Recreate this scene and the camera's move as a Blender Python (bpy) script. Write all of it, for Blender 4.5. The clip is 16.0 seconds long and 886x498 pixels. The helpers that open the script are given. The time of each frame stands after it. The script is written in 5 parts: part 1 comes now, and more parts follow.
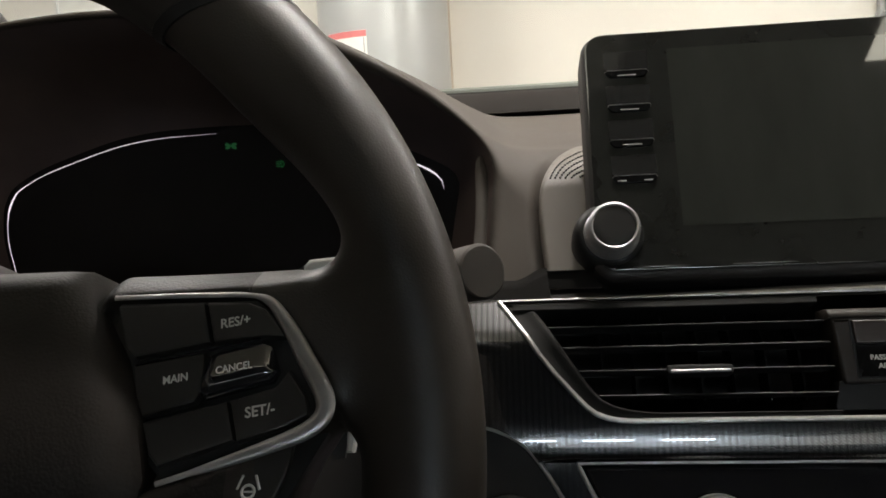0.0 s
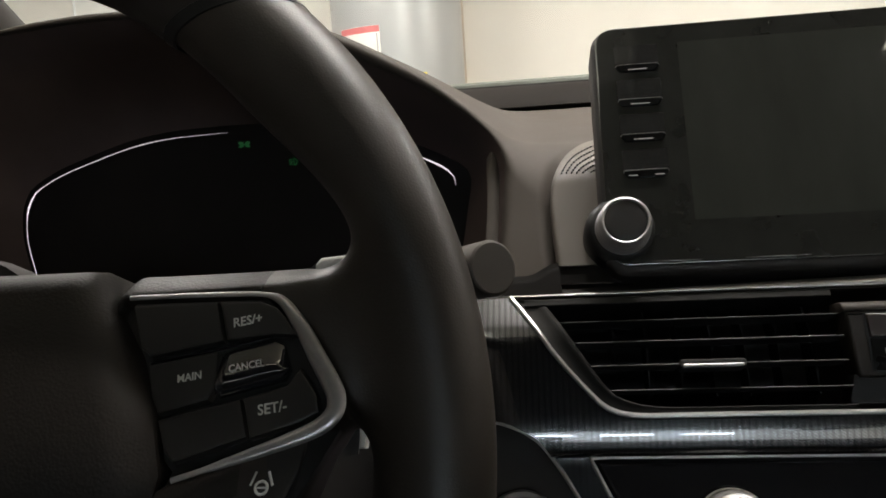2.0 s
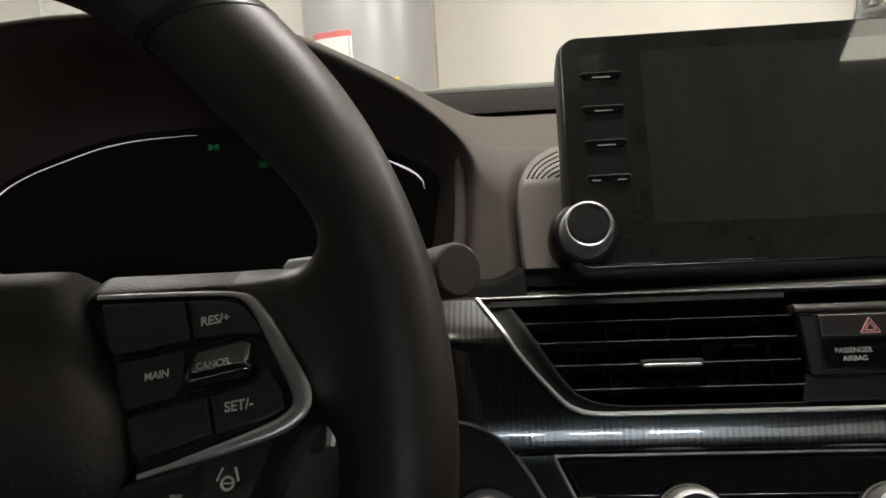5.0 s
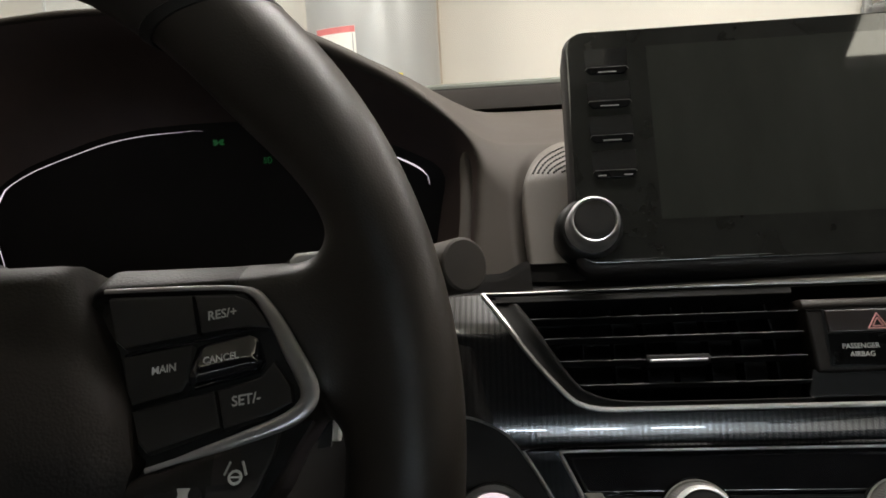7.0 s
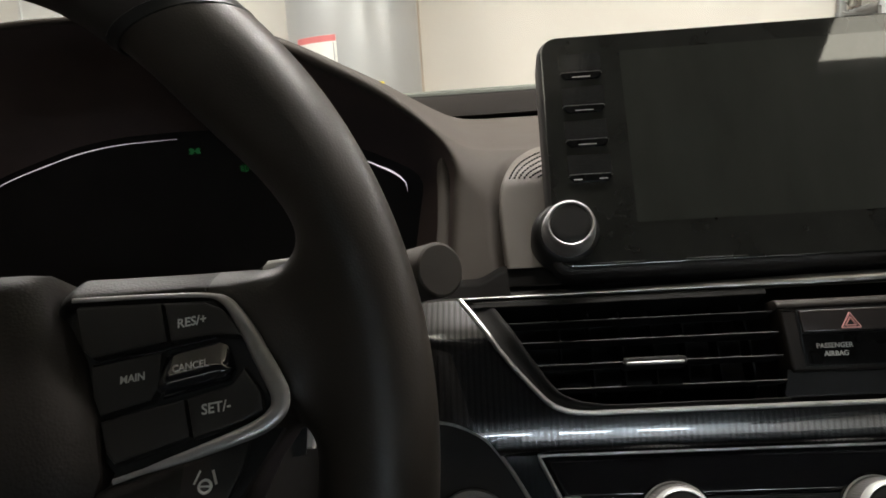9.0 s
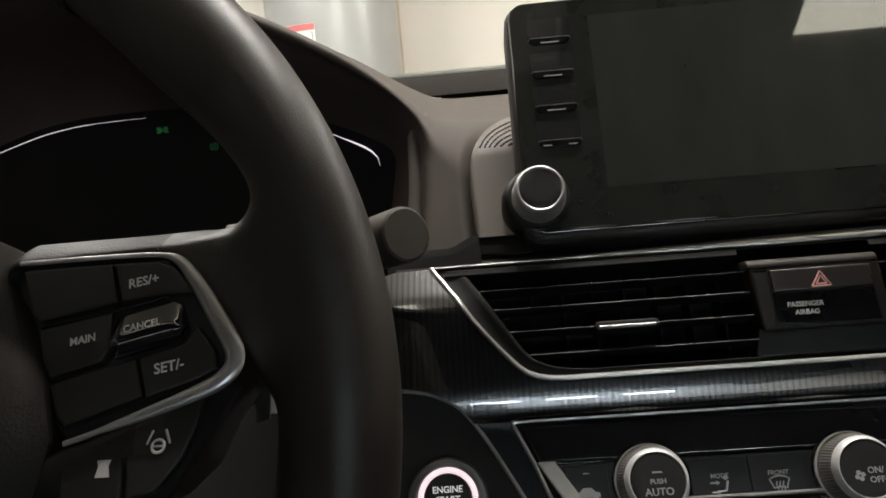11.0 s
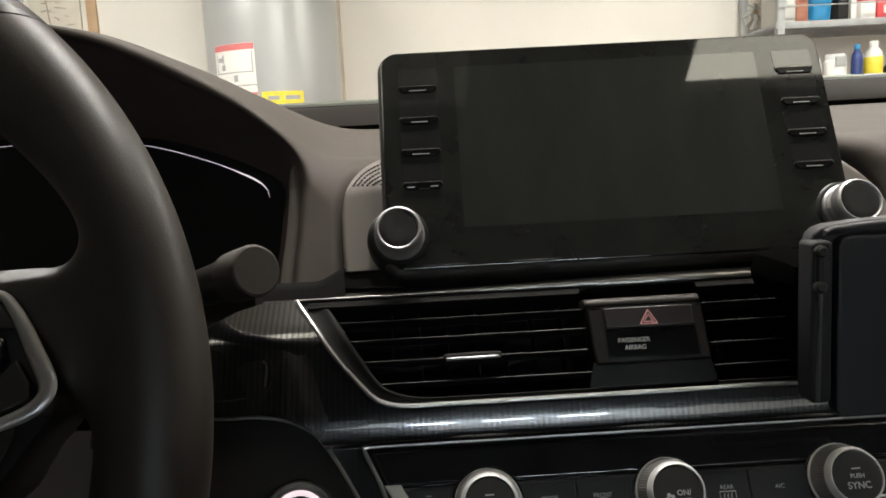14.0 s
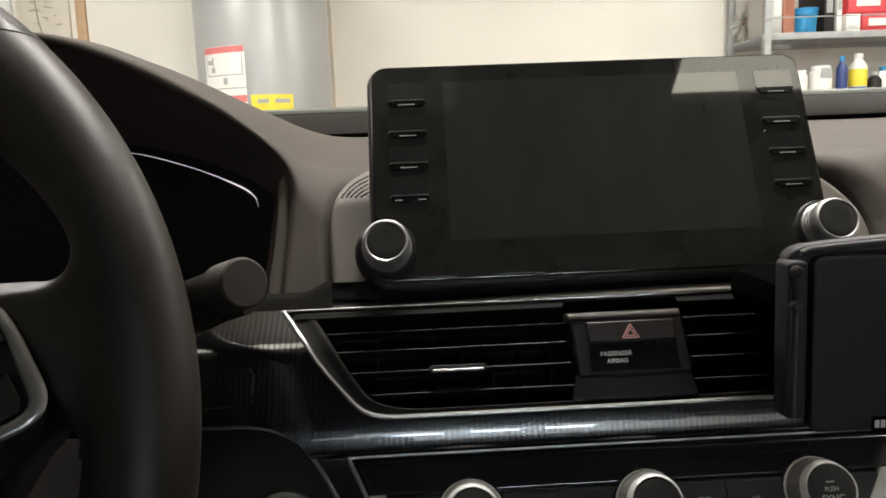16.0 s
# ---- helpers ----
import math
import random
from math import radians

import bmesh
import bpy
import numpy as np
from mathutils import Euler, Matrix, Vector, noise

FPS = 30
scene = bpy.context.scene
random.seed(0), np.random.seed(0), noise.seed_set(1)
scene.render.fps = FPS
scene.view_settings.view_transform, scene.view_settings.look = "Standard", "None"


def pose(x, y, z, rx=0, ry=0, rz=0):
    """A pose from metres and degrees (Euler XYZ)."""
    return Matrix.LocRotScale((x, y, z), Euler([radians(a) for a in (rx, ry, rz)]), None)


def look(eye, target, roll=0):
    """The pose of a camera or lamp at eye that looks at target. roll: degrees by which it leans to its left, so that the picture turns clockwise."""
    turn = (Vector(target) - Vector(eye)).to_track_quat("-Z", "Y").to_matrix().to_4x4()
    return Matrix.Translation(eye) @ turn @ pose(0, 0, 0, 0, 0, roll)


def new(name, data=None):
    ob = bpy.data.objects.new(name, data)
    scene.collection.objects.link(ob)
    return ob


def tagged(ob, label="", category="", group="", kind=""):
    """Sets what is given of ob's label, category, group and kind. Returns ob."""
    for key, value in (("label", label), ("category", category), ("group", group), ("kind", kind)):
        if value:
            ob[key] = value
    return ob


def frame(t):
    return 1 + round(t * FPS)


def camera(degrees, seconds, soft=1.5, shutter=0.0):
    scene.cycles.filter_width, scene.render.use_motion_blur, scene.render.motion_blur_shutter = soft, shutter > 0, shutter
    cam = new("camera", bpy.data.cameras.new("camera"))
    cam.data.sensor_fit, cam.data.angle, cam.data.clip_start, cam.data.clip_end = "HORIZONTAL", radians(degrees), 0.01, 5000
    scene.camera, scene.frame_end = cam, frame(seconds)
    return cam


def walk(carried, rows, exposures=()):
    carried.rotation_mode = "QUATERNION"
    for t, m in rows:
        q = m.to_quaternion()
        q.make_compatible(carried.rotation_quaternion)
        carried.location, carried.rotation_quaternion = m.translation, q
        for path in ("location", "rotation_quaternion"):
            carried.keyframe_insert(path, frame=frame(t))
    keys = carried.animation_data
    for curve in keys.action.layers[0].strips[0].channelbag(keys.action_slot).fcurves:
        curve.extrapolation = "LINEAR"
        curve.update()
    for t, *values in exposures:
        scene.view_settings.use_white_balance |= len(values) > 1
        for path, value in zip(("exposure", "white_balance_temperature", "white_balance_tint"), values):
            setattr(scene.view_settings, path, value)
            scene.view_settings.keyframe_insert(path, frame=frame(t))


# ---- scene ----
cam = camera(62.80, 16.0, soft=1.7)
PATH = [
    (0.0, (-0.1747, -0.4107, 1.0107), (-0.2266, 0.0805, 0.9333), -3.18),
    (0.5, (-0.1745, -0.4105, 1.0103), (-0.2299, 0.0798, 0.9296), -3.32),
    (1.0, (-0.1737, -0.4111, 1.0109), (-0.2334, 0.0785, 0.9287), -3.42),
    (1.5, (-0.1729, -0.4102, 1.0105), (-0.2354, 0.0790, 0.9281), -3.65),
    (2.0, (-0.1723, -0.4120, 1.0120), (-0.2351, 0.0774, 0.9313), -3.92),
    (2.5, (-0.1632, -0.4126, 1.0166), (-0.2265, 0.0775, 0.9401), -4.16),
    (2.7, (-0.1633, -0.4120, 1.0180), (-0.2259, 0.0781, 0.9416), -4.02),
    (3.0, (-0.1644, -0.4205, 1.0179), (-0.2223, 0.0704, 0.9427), -3.65),
    (3.2, (-0.1650, -0.4226, 1.0180), (-0.2145, 0.0678, 0.9337), -3.68),
    (3.5, (-0.1627, -0.4252, 1.0127), (-0.2067, 0.0661, 0.9306), -3.42),
    (4.0, (-0.1678, -0.4223, 1.0122), (-0.2106, 0.0698, 0.9348), -3.31),
    (6.5, (-0.1702, -0.4171, 1.0110), (-0.2153, 0.0742, 0.9300), -3.35),
    (7.0, (-0.1707, -0.4178, 1.0110), (-0.2164, 0.0735, 0.9301), -3.35),
    (7.5, (-0.1706, -0.4175, 1.0087), (-0.2162, 0.0736, 0.9264), -3.48),
    (8.0, (-0.1631, -0.4165, 1.0124), (-0.2039, 0.0750, 0.9298), -3.56),
    (8.5, (-0.1684, -0.4170, 1.0124), (-0.2038, 0.0754, 0.9331), -3.49),
    (9.0, (-0.1666, -0.4172, 1.0094), (-0.2016, 0.0757, 0.9333), -3.87),
    (11.5, (-0.1557, -0.4141, 0.9956), (-0.1811, 0.0783, 0.9122), -5.11),
    (12.0, (-0.1520, -0.4175, 1.0001), (-0.1756, 0.0750, 0.9169), -5.08),
    (12.5, (-0.1453, -0.4209, 1.0045), (-0.1634, 0.0731, 0.9296), -5.28),
    (12.7, (-0.1375, -0.4226, 1.0072), (-0.1546, 0.0716, 0.9335), -5.51),
    (13.0, (-0.1264, -0.4259, 1.0046), (-0.1339, 0.0693, 0.9362), -4.91),
    (13.2, (-0.1200, -0.4351, 1.0061), (-0.1250, 0.0601, 0.9366), -4.92),
    (13.5, (-0.1115, -0.4351, 0.9984), (-0.1076, 0.0601, 0.9292), -4.15),
    (13.7, (-0.1109, -0.4368, 1.0026), (-0.1048, 0.0580, 0.9309), -3.65),
    (14.0, (-0.1116, -0.4377, 1.0054), (-0.1010, 0.0571, 0.9338), -3.04),
    (14.5, (-0.1098, -0.4411, 1.0086), (-0.0958, 0.0535, 0.9366), -2.55),
    (15.0, (-0.1127, -0.4396, 1.0074), (-0.0955, 0.0551, 0.9373), -2.16),
    (15.5, (-0.1120, -0.4408, 1.0076), (-0.0935, 0.0540, 0.9378), -2.12),
    (16.0, (-0.1107, -0.4428, 1.0113), (-0.0918, 0.0520, 0.9419), -2.26),
]
walk(cam, [(t, look(eye, target, roll)) for t, eye, target, roll in PATH],
     [(0.0, 0.24), (1.8, 0.24), (2.5, 0.12), (9.0, 0.12), (11.5, 0.22), (13.0, 0.19), (16.0, 0.17)])

# ---- light ----
world = bpy.data.worlds.new("garage_dusk")
world.use_nodes = True
world.node_tree.nodes["Background"].inputs[0].default_value = (0.9, 0.85, 0.75, 1)
world.node_tree.nodes["Background"].inputs[1].default_value = 0.02
scene.world = world


def area_lamp(name, m, sx, sy, watts, colour):
    data = bpy.data.lights.new(name, "AREA")
    data.shape, data.size, data.size_y, data.energy, data.color = "RECTANGLE", sx, sy, watts, colour
    ob = new(name, data)
    ob.matrix_world = m
    return ob


# ---- materials ----
def material(name, base, rough=0.5, metal=0.0, grain_scale=900.0, mottle=0.0, mottle_scale=40.0, bump=0.0, coat=0.0, spec=0.5,
             emit=None, power=0.0, kind="noise"):
    m = bpy.data.materials.new(name)
    m.use_nodes = True
    nt = m.node_tree
    b = nt.nodes["Principled BSDF"]
    b.inputs["Base Color"].default_value = (*base, 1)
    b.inputs["Roughness"].default_value = rough
    b.inputs["Metallic"].default_value = metal
    b.inputs["Coat Weight"].default_value = coat
    b.inputs["Coat Roughness"].default_value = 0.06
    b.inputs["Specular IOR Level"].default_value = spec
    if emit:
        b.inputs["Emission Color"].default_value = (*emit, 1)
        b.inputs["Emission Strength"].default_value = power
    co = nt.nodes.new("ShaderNodeTexCoord")
    if mottle:
        n = nt.nodes.new("ShaderNodeTexNoise")
        n.inputs["Scale"].default_value, n.inputs["Detail"].default_value = mottle_scale, 5
        nt.links.new(co.outputs["Object"], n.inputs["Vector"])
        r = nt.nodes.new("ShaderNodeMapRange")
        r.inputs["From Min"].default_value, r.inputs["From Max"].default_value = 0.3, 0.7
        r.inputs["To Min"].default_value, r.inputs["To Max"].default_value = max(0.0, 1 - mottle), 1 + mottle
        nt.links.new(n.outputs[0], r.inputs["Value"])
        mix = nt.nodes.new("ShaderNodeMix")
        mix.data_type, mix.blend_type = "RGBA", "MULTIPLY"
        mix.inputs[0].default_value = 1
        mix.inputs[6].default_value = (*base, 1)
        nt.links.new(r.outputs[0], mix.inputs[7])
        nt.links.new(mix.outputs[2], b.inputs["Base Color"])
        q = nt.nodes.new("ShaderNodeMapRange")
        q.inputs["From Min"].default_value, q.inputs["From Max"].default_value = 0.3, 0.7
        q.inputs["To Min"].default_value, q.inputs["To Max"].default_value = rough * (1 - 0.6 * mottle), min(1, rough * (1 + 0.6 * mottle))
        nt.links.new(n.outputs[0], q.inputs["Value"])
        nt.links.new(q.outputs[0], b.inputs["Roughness"])
    if bump:
        if kind == "voronoi":
            g = nt.nodes.new("ShaderNodeTexVoronoi")
            g.feature = "SMOOTH_F1"
        else:
            g = nt.nodes.new("ShaderNodeTexNoise")
            g.inputs["Detail"].default_value = 3
        g.inputs["Scale"].default_value = grain_scale
        nt.links.new(co.outputs["Object"], g.inputs["Vector"])
        u = nt.nodes.new("ShaderNodeBump")
        u.inputs["Strength"].default_value, u.inputs["Distance"].default_value = bump, 0.0004
        nt.links.new(g.outputs[0], u.inputs["Height"])
        nt.links.new(u.outputs[0], b.inputs["Normal"])
    return m


def wiped(m, along):
    """Draws the mottling out along local y, as a cloth leaves it."""
    nt = m.node_tree
    n = next(k for k in nt.nodes if k.type == "TEX_NOISE")
    mp = nt.nodes.new("ShaderNodeMapping")
    mp.inputs["Scale"].default_value = (1.0, along, 1.0)
    nt.links.new(n.inputs["Vector"].links[0].from_socket, mp.inputs["Vector"])
    nt.links.new(mp.outputs[0], n.inputs["Vector"])
    return m


def carbon_material():
    """Twill weave: columns of small slanted tows under a clear coat."""
    m = material("carbon_weave", (0.02, 0.02, 0.022), 0.3, coat=0.75)
    nt = m.node_tree
    b = nt.nodes["Principled BSDF"]
    b.inputs["Coat Roughness"].default_value = 0.012
    b.inputs["Coat IOR"].default_value = 1.75
    co = nt.nodes.new("ShaderNodeTexCoord")
    mp = nt.nodes.new("ShaderNodeMapping")
    mp.inputs["Scale"].default_value = (1 / 0.0030, 1 / 0.0015, 1 / 0.003)
    nt.links.new(co.outputs["Object"], mp.inputs["Vector"])
    sep = nt.nodes.new("ShaderNodeSeparateXYZ")
    nt.links.new(mp.outputs[0], sep.inputs[0])

    def mth(op, a, c=None):
        n = nt.nodes.new("ShaderNodeMath")
        n.operation = op
        for k, v in enumerate((a, c)):
            if v is None:
                continue
            if isinstance(v, (int, float)):
                n.inputs[k].default_value = v
            else:
                nt.links.new(v, n.inputs[k])
        return n.outputs[0]

    fx = mth("FRACT", sep.outputs[0])
    fy = mth("FRACT", mth("ADD", sep.outputs[1], mth("MULTIPLY", sep.outputs[0], 1.6)))
    column = mth("ADD", 0.35, mth("MULTIPLY", 0.65, mth("SINE", mth("MULTIPLY", fx, 3.14159))))
    tow = mth("MULTIPLY", column, mth("SINE", mth("MULTIPLY", fy, 3.14159)))
    ramp = nt.nodes.new("ShaderNodeMapRange")
    ramp.inputs["From Min"].default_value, ramp.inputs["From Max"].default_value = 0.25, 0.8
    nt.links.new(tow, ramp.inputs["Value"])
    mix = nt.nodes.new("ShaderNodeMix")
    mix.data_type = "RGBA"
    mix.inputs[6].default_value, mix.inputs[7].default_value = (0.012, 0.0122, 0.013, 1), (0.145, 0.148, 0.156, 1)
    nt.links.new(ramp.outputs[0], mix.inputs[0])
    nt.links.new(mix.outputs[2], b.inputs["Base Color"])
    u = nt.nodes.new("ShaderNodeBump")
    u.inputs["Strength"].default_value, u.inputs["Distance"].default_value = 0.04, 0.0003
    nt.links.new(tow, u.inputs["Height"])
    nt.links.new(u.outputs[0], b.inputs["Normal"])
    b.inputs["Metallic"].default_value = 1.0
    b.inputs["Roughness"].default_value = 0.22
    return m


def glass_material(name, tint, gloss):
    m = bpy.data.materials.new(name)
    m.use_nodes = True
    nt = m.node_tree
    nt.nodes.remove(nt.nodes["Principled BSDF"])
    out = nt.nodes["Material Output"]
    tr, gl, mix = (nt.nodes.new("ShaderNode" + k) for k in ("BsdfTransparent", "BsdfGlossy", "MixShader"))
    tr.inputs[0].default_value = (*tint, 1)
    gl.inputs["Roughness"].default_value = gloss
    mix.inputs[0].default_value = 0.05
    nt.links.new(tr.outputs[0], mix.inputs[1])
    nt.links.new(gl.outputs[0], mix.inputs[2])
    nt.links.new(mix.outputs[0], out.inputs[0])
    return m


LEATHER = material("wheel_leather", (0.0195, 0.0155, 0.012), 0.48, mottle=0.2, mottle_scale=25, bump=0.15, grain_scale=1500, kind="voronoi", spec=0.3)
RIM_TOP = material("rim_top_leather", (0.017, 0.014, 0.0115), 0.55, mottle=0.15, mottle_scale=25, bump=0.10, grain_scale=1300, kind="voronoi", spec=0.35)
CLIP_BLACK = material("clip_black", (0.003, 0.003, 0.003), 0.7, mottle=0.1, spec=0.0)
# wheel leather darkened in place of the driver's shade on hub and inner spokes
SHADED_LEATHER = material("shaded_leather", (0.0098, 0.0077, 0.006), 0.58, mottle=0.3, mottle_scale=16, bump=0.3, grain_scale=1100, kind="voronoi", spec=0.22)
PAD = material("soft_dash_pad", (0.0505, 0.043, 0.0365), 0.7, mottle=0.10, mottle_scale=30, bump=0.12, grain_scale=1700, kind="voronoi", spec=0.22)
SHELF_BLACK = material("shelf_black", (0.014, 0.0128, 0.0118), 0.6, mottle=0.15, mottle_scale=30, spec=0.12)
# near-black in place of shade under the pod and on the hood floor
SHADE_BLACK = material("shade_black", (0.0055, 0.005, 0.0046), 0.8, mottle=0.15, mottle_scale=30, spec=0.06)
POD_PLASTIC = material("pod_plastic", (0.095, 0.082, 0.070), 0.55, mottle=0.08, mottle_scale=30, bump=0.3, grain_scale=1800)
DARK_PLASTIC = material("dark_plastic", (0.019, 0.017, 0.016), 0.5, mottle=0.15, mottle_scale=30, bump=0.12, grain_scale=1500, spec=0.25)
FRAME_PLASTIC = material("switch_frame_plastic", (0.0160, 0.0132, 0.0112), 0.45, mottle=0.12, mottle_scale=40, bump=0.15, grain_scale=1700, spec=0.2)
TUNNEL = material("hood_inner", (0.058, 0.043, 0.040), 0.8, mottle=0.2, mottle_scale=20, spec=0.2)
LEDGE_BLACK = material("ledge_plastic", (0.0105, 0.009, 0.0078), 0.75, mottle=0.15, mottle_scale=12, spec=0.08)
CLUSTER_LENS = material("cluster_lens", (0.008, 0.0072, 0.0072), 0.5, mottle=0.2, mottle_scale=20, spec=0.04)
VENT_BLACK = material("vent_black", (0.010, 0.010, 0.010), 0.42, mottle=0.2, mottle_scale=60, spec=0.2)
BLADE = material("vent_blade_plastic", (0.0135, 0.0134, 0.0132), 0.55, mottle=0.2, mottle_scale=60, spec=0.13)
FRAME_BLACK = material("vent_frame_black", (0.0118, 0.0115, 0.011), 0.6, mottle=0.2, mottle_scale=60, spec=0.06)
PIANO = material("piano_black", (0.011, 0.011, 0.0125), 0.07, mottle=0.3, mottle_scale=50, coat=0.6)
BEZEL = material("display_bezel", (0.0172, 0.0176, 0.0160), 0.05, mottle=0.2, mottle_scale=35, spec=0.55)
LCD = wiped(material("display_panel", (0.0270, 0.0284, 0.0250), 0.03, mottle=0.15, mottle_scale=34, spec=0.8), 0.35)
KEY = material("key_plastic", (0.019, 0.019, 0.0185), 0.06, mottle=0.03, mottle_scale=60, spec=0.8)
CLIM_RUBBER = material("climate_button_rubber", (0.018, 0.0175, 0.019), 0.45, mottle=0.15, mottle_scale=60, spec=0.3)
REFLECTION_GLOW = material("reflection_glow", (0.8, 0.8, 0.8), 0.5, emit=(1.0, 0.90, 0.72), power=0.62)
SCREW_DARK = material("dark_screw", (0.035, 0.033, 0.032), 0.3, 0.3, mottle=0.1)
SCREW_GREY = material("dull_screw", (0.10, 0.10, 0.10), 0.4, 0.5, mottle=0.1)
BUTTON = material("button_rubber", (0.011, 0.010, 0.009), 0.48, mottle=0.15, mottle_scale=60, bump=0.1, grain_scale=2000, spec=0.35)
CHROME = material("satin_chrome", (0.50, 0.50, 0.49), 0.34, 1.0, mottle=0.06, mottle_scale=120)
DULL_CHROME = material("dull_chrome", (0.40, 0.39, 0.38), 0.36, 1.0)
KNOB_METAL = material("knob_metal", (0.40, 0.40, 0.40), 0.46, 0.85, mottle=0.08, mottle_scale=150)
KNOB_SIDE = material("knob_side_metal", (0.27, 0.265, 0.26), 0.5, 0.6, mottle=0.08, mottle_scale=150)
KNOB_RIM = material("knob_rim_metal", (0.72, 0.72, 0.71), 0.48, 0.6, mottle=0.06, mottle_scale=150)
INDICATOR = material("indicator_black", (0.0035, 0.0035, 0.0035), 0.25, mottle=0.1, mottle_scale=40, spec=0.12)
SILVER = material("silver_paint", (0.33, 0.33, 0.33), 0.35, 0.9, mottle=0.12, mottle_scale=80)
WHITE_INK = material("white_ink", (0.48, 0.47, 0.45), 0.6)
BRIGHT_INK = material("bright_ink", (0.68, 0.68, 0.66), 0.6)
GREY_INK = material("grey_ink", (0.35, 0.35, 0.35), 0.6)
RED_INK = material("pink_ink", (0.62, 0.30, 0.28), 0.6)
RED_LENS = material("hazard_button_plastic", (0.022, 0.0175, 0.0155), 0.3, mottle=0.1)
CARBON = carbon_material()
GREEN_LIGHT = material("green_telltale", (0.004, 0.02, 0.007), 0.5, emit=(0.02, 1.0, 0.18), power=0.03)
RING_LIGHT = material("cluster_ring_light", (0.5, 0.5, 0.5), 0.5, emit=(1.0, 0.86, 0.95), power=0.8)
START_LETTERS = material("start_letter_light", (0.5, 0.5, 0.5), 0.5, emit=(1.0, 0.97, 0.95), power=0.45)
START_LIGHT = material("start_ring_light", (0.5, 0.5, 0.5), 0.5, emit=(1.0, 0.80, 0.86), power=0.8)
HOLDER = material("holder_plastic", (0.0165, 0.0165, 0.0192), 0.55, mottle=0.12, mottle_scale=40, bump=0.3, grain_scale=1800, spec=0.3)
VENT_DEEP = material("vent_depth_black", (0.0115, 0.0115, 0.0117), 0.6, mottle=0.15, mottle_scale=40, spec=0.12)
GLASS = glass_material("windshield_glass", (0.93, 0.96, 0.93), 0.02)
WALL_PAINT = material("cream_wall_paint", (0.755, 0.71, 0.655), 0.8, mottle=0.04, mottle_scale=1.5, bump=0.1, grain_scale=200)
# ceiling is out of view; darkened so the trim reflects less of it
DIM_CEILING = material("dim_ceiling", (0.42, 0.39, 0.34), 0.85, mottle=0.04, mottle_scale=2)
CONCRETE = material("concrete", (0.42, 0.40, 0.37), 0.8, mottle=0.2, mottle_scale=2, bump=0.3, grain_scale=60)
# cloth coloured near-black in place of the unlit roof's shade
SHADED_LINING = material("shaded_lining", (0.028, 0.0262, 0.024), 0.9, mottle=0.05, mottle_scale=20, bump=0.2, grain_scale=900)
TANK = material("tank_enamel", (0.34, 0.34, 0.34), 0.32, mottle=0.06, mottle_scale=4, spec=0.7)
PAPER = material("label_paper", (0.75, 0.73, 0.70), 0.6, mottle=0.05, mottle_scale=20)
RED = material("red_print", (0.62, 0.06, 0.07), 0.5, mottle=0.1)
LABEL_RED = material("label_red_print", (0.60, 0.17, 0.17), 0.6, mottle=0.1)
YELLOW = material("yellow_print", (0.75, 0.60, 0.05), 0.5, mottle=0.1)
LOW_BOUNCE = material("low_bounce_wall", (0.10, 0.085, 0.07), 0.8, mottle=0.2, mottle_scale=6)
STALK_PLASTIC = material("stalk_plastic", (0.044, 0.0385, 0.0335), 0.6, mottle=0.1, mottle_scale=40, bump=0.2, grain_scale=1600, spec=0.2)
PADDLE = material("paddle_paint", (0.46, 0.45, 0.42), 0.4, 0.15, mottle=0.06, mottle_scale=60)
BATTEN = material("tan_batten_wood", (0.50, 0.33, 0.19), 0.6, mottle=0.15, mottle_scale=10)
CHART_PAPER = material("chart_paper", (0.66, 0.60, 0.52), 0.7, mottle=0.06, mottle_scale=14)
CHART_INK = material("chart_ink", (0.36, 0.31, 0.25), 0.7, mottle=0.2, mottle_scale=30)
WOOD = material("brown_wood", (0.28, 0.18, 0.09), 0.6, mottle=0.25, mottle_scale=12)
SHADE_AND_BONNET = material("shade_and_bonnet_paint", (0.46, 0.39, 0.31), 0.6, mottle=0.2, mottle_scale=8)
BLUE = material("blue_plastic", (0.02, 0.22, 0.45), 0.4, mottle=0.15)
NAVY = material("navy_plastic", (0.02, 0.04, 0.16), 0.35, mottle=0.15)
ORANGE = material("reddish_card", (0.40, 0.165, 0.105), 0.6, mottle=0.2)
RUST_CARD = material("rust_card", (0.30, 0.105, 0.065), 0.6, mottle=0.2)
PALE_CARD = material("pale_card", (0.50, 0.49, 0.46), 0.6, mottle=0.1, mottle_scale=12)
BRISTLE = material("pale_bristle", (0.47, 0.46, 0.42), 0.8, mottle=0.25, mottle_scale=40)
STEEL = material("shelf_steel", (0.33, 0.33, 0.33), 0.5, 0.1, mottle=0.15)
LAMP_TUBE = material("lamp_tube", (0.8, 0.8, 0.8), 0.5, emit=(0.86, 0.95, 1.0), power=60.0)
DOOR_LITE = material("door_daylight", (0.5, 0.5, 0.5), 0.5, emit=(0.80, 0.92, 1.0), power=45.0)
DOOR_PAINT = material("garage_door_paint", (0.70, 0.70, 0.68), 0.5, mottle=0.06, mottle_scale=3)
LAMP_HOUSING = material("lamp_housing", (0.7, 0.7, 0.7), 0.5, mottle=0.05)


# ---- mesh helpers ----
def thing(name, m, label, category, group="", kind=""):
    ob = new(name)
    ob.empty_display_size = 0.02
    ob.matrix_world = m
    return tagged(ob, label, category, group, kind)


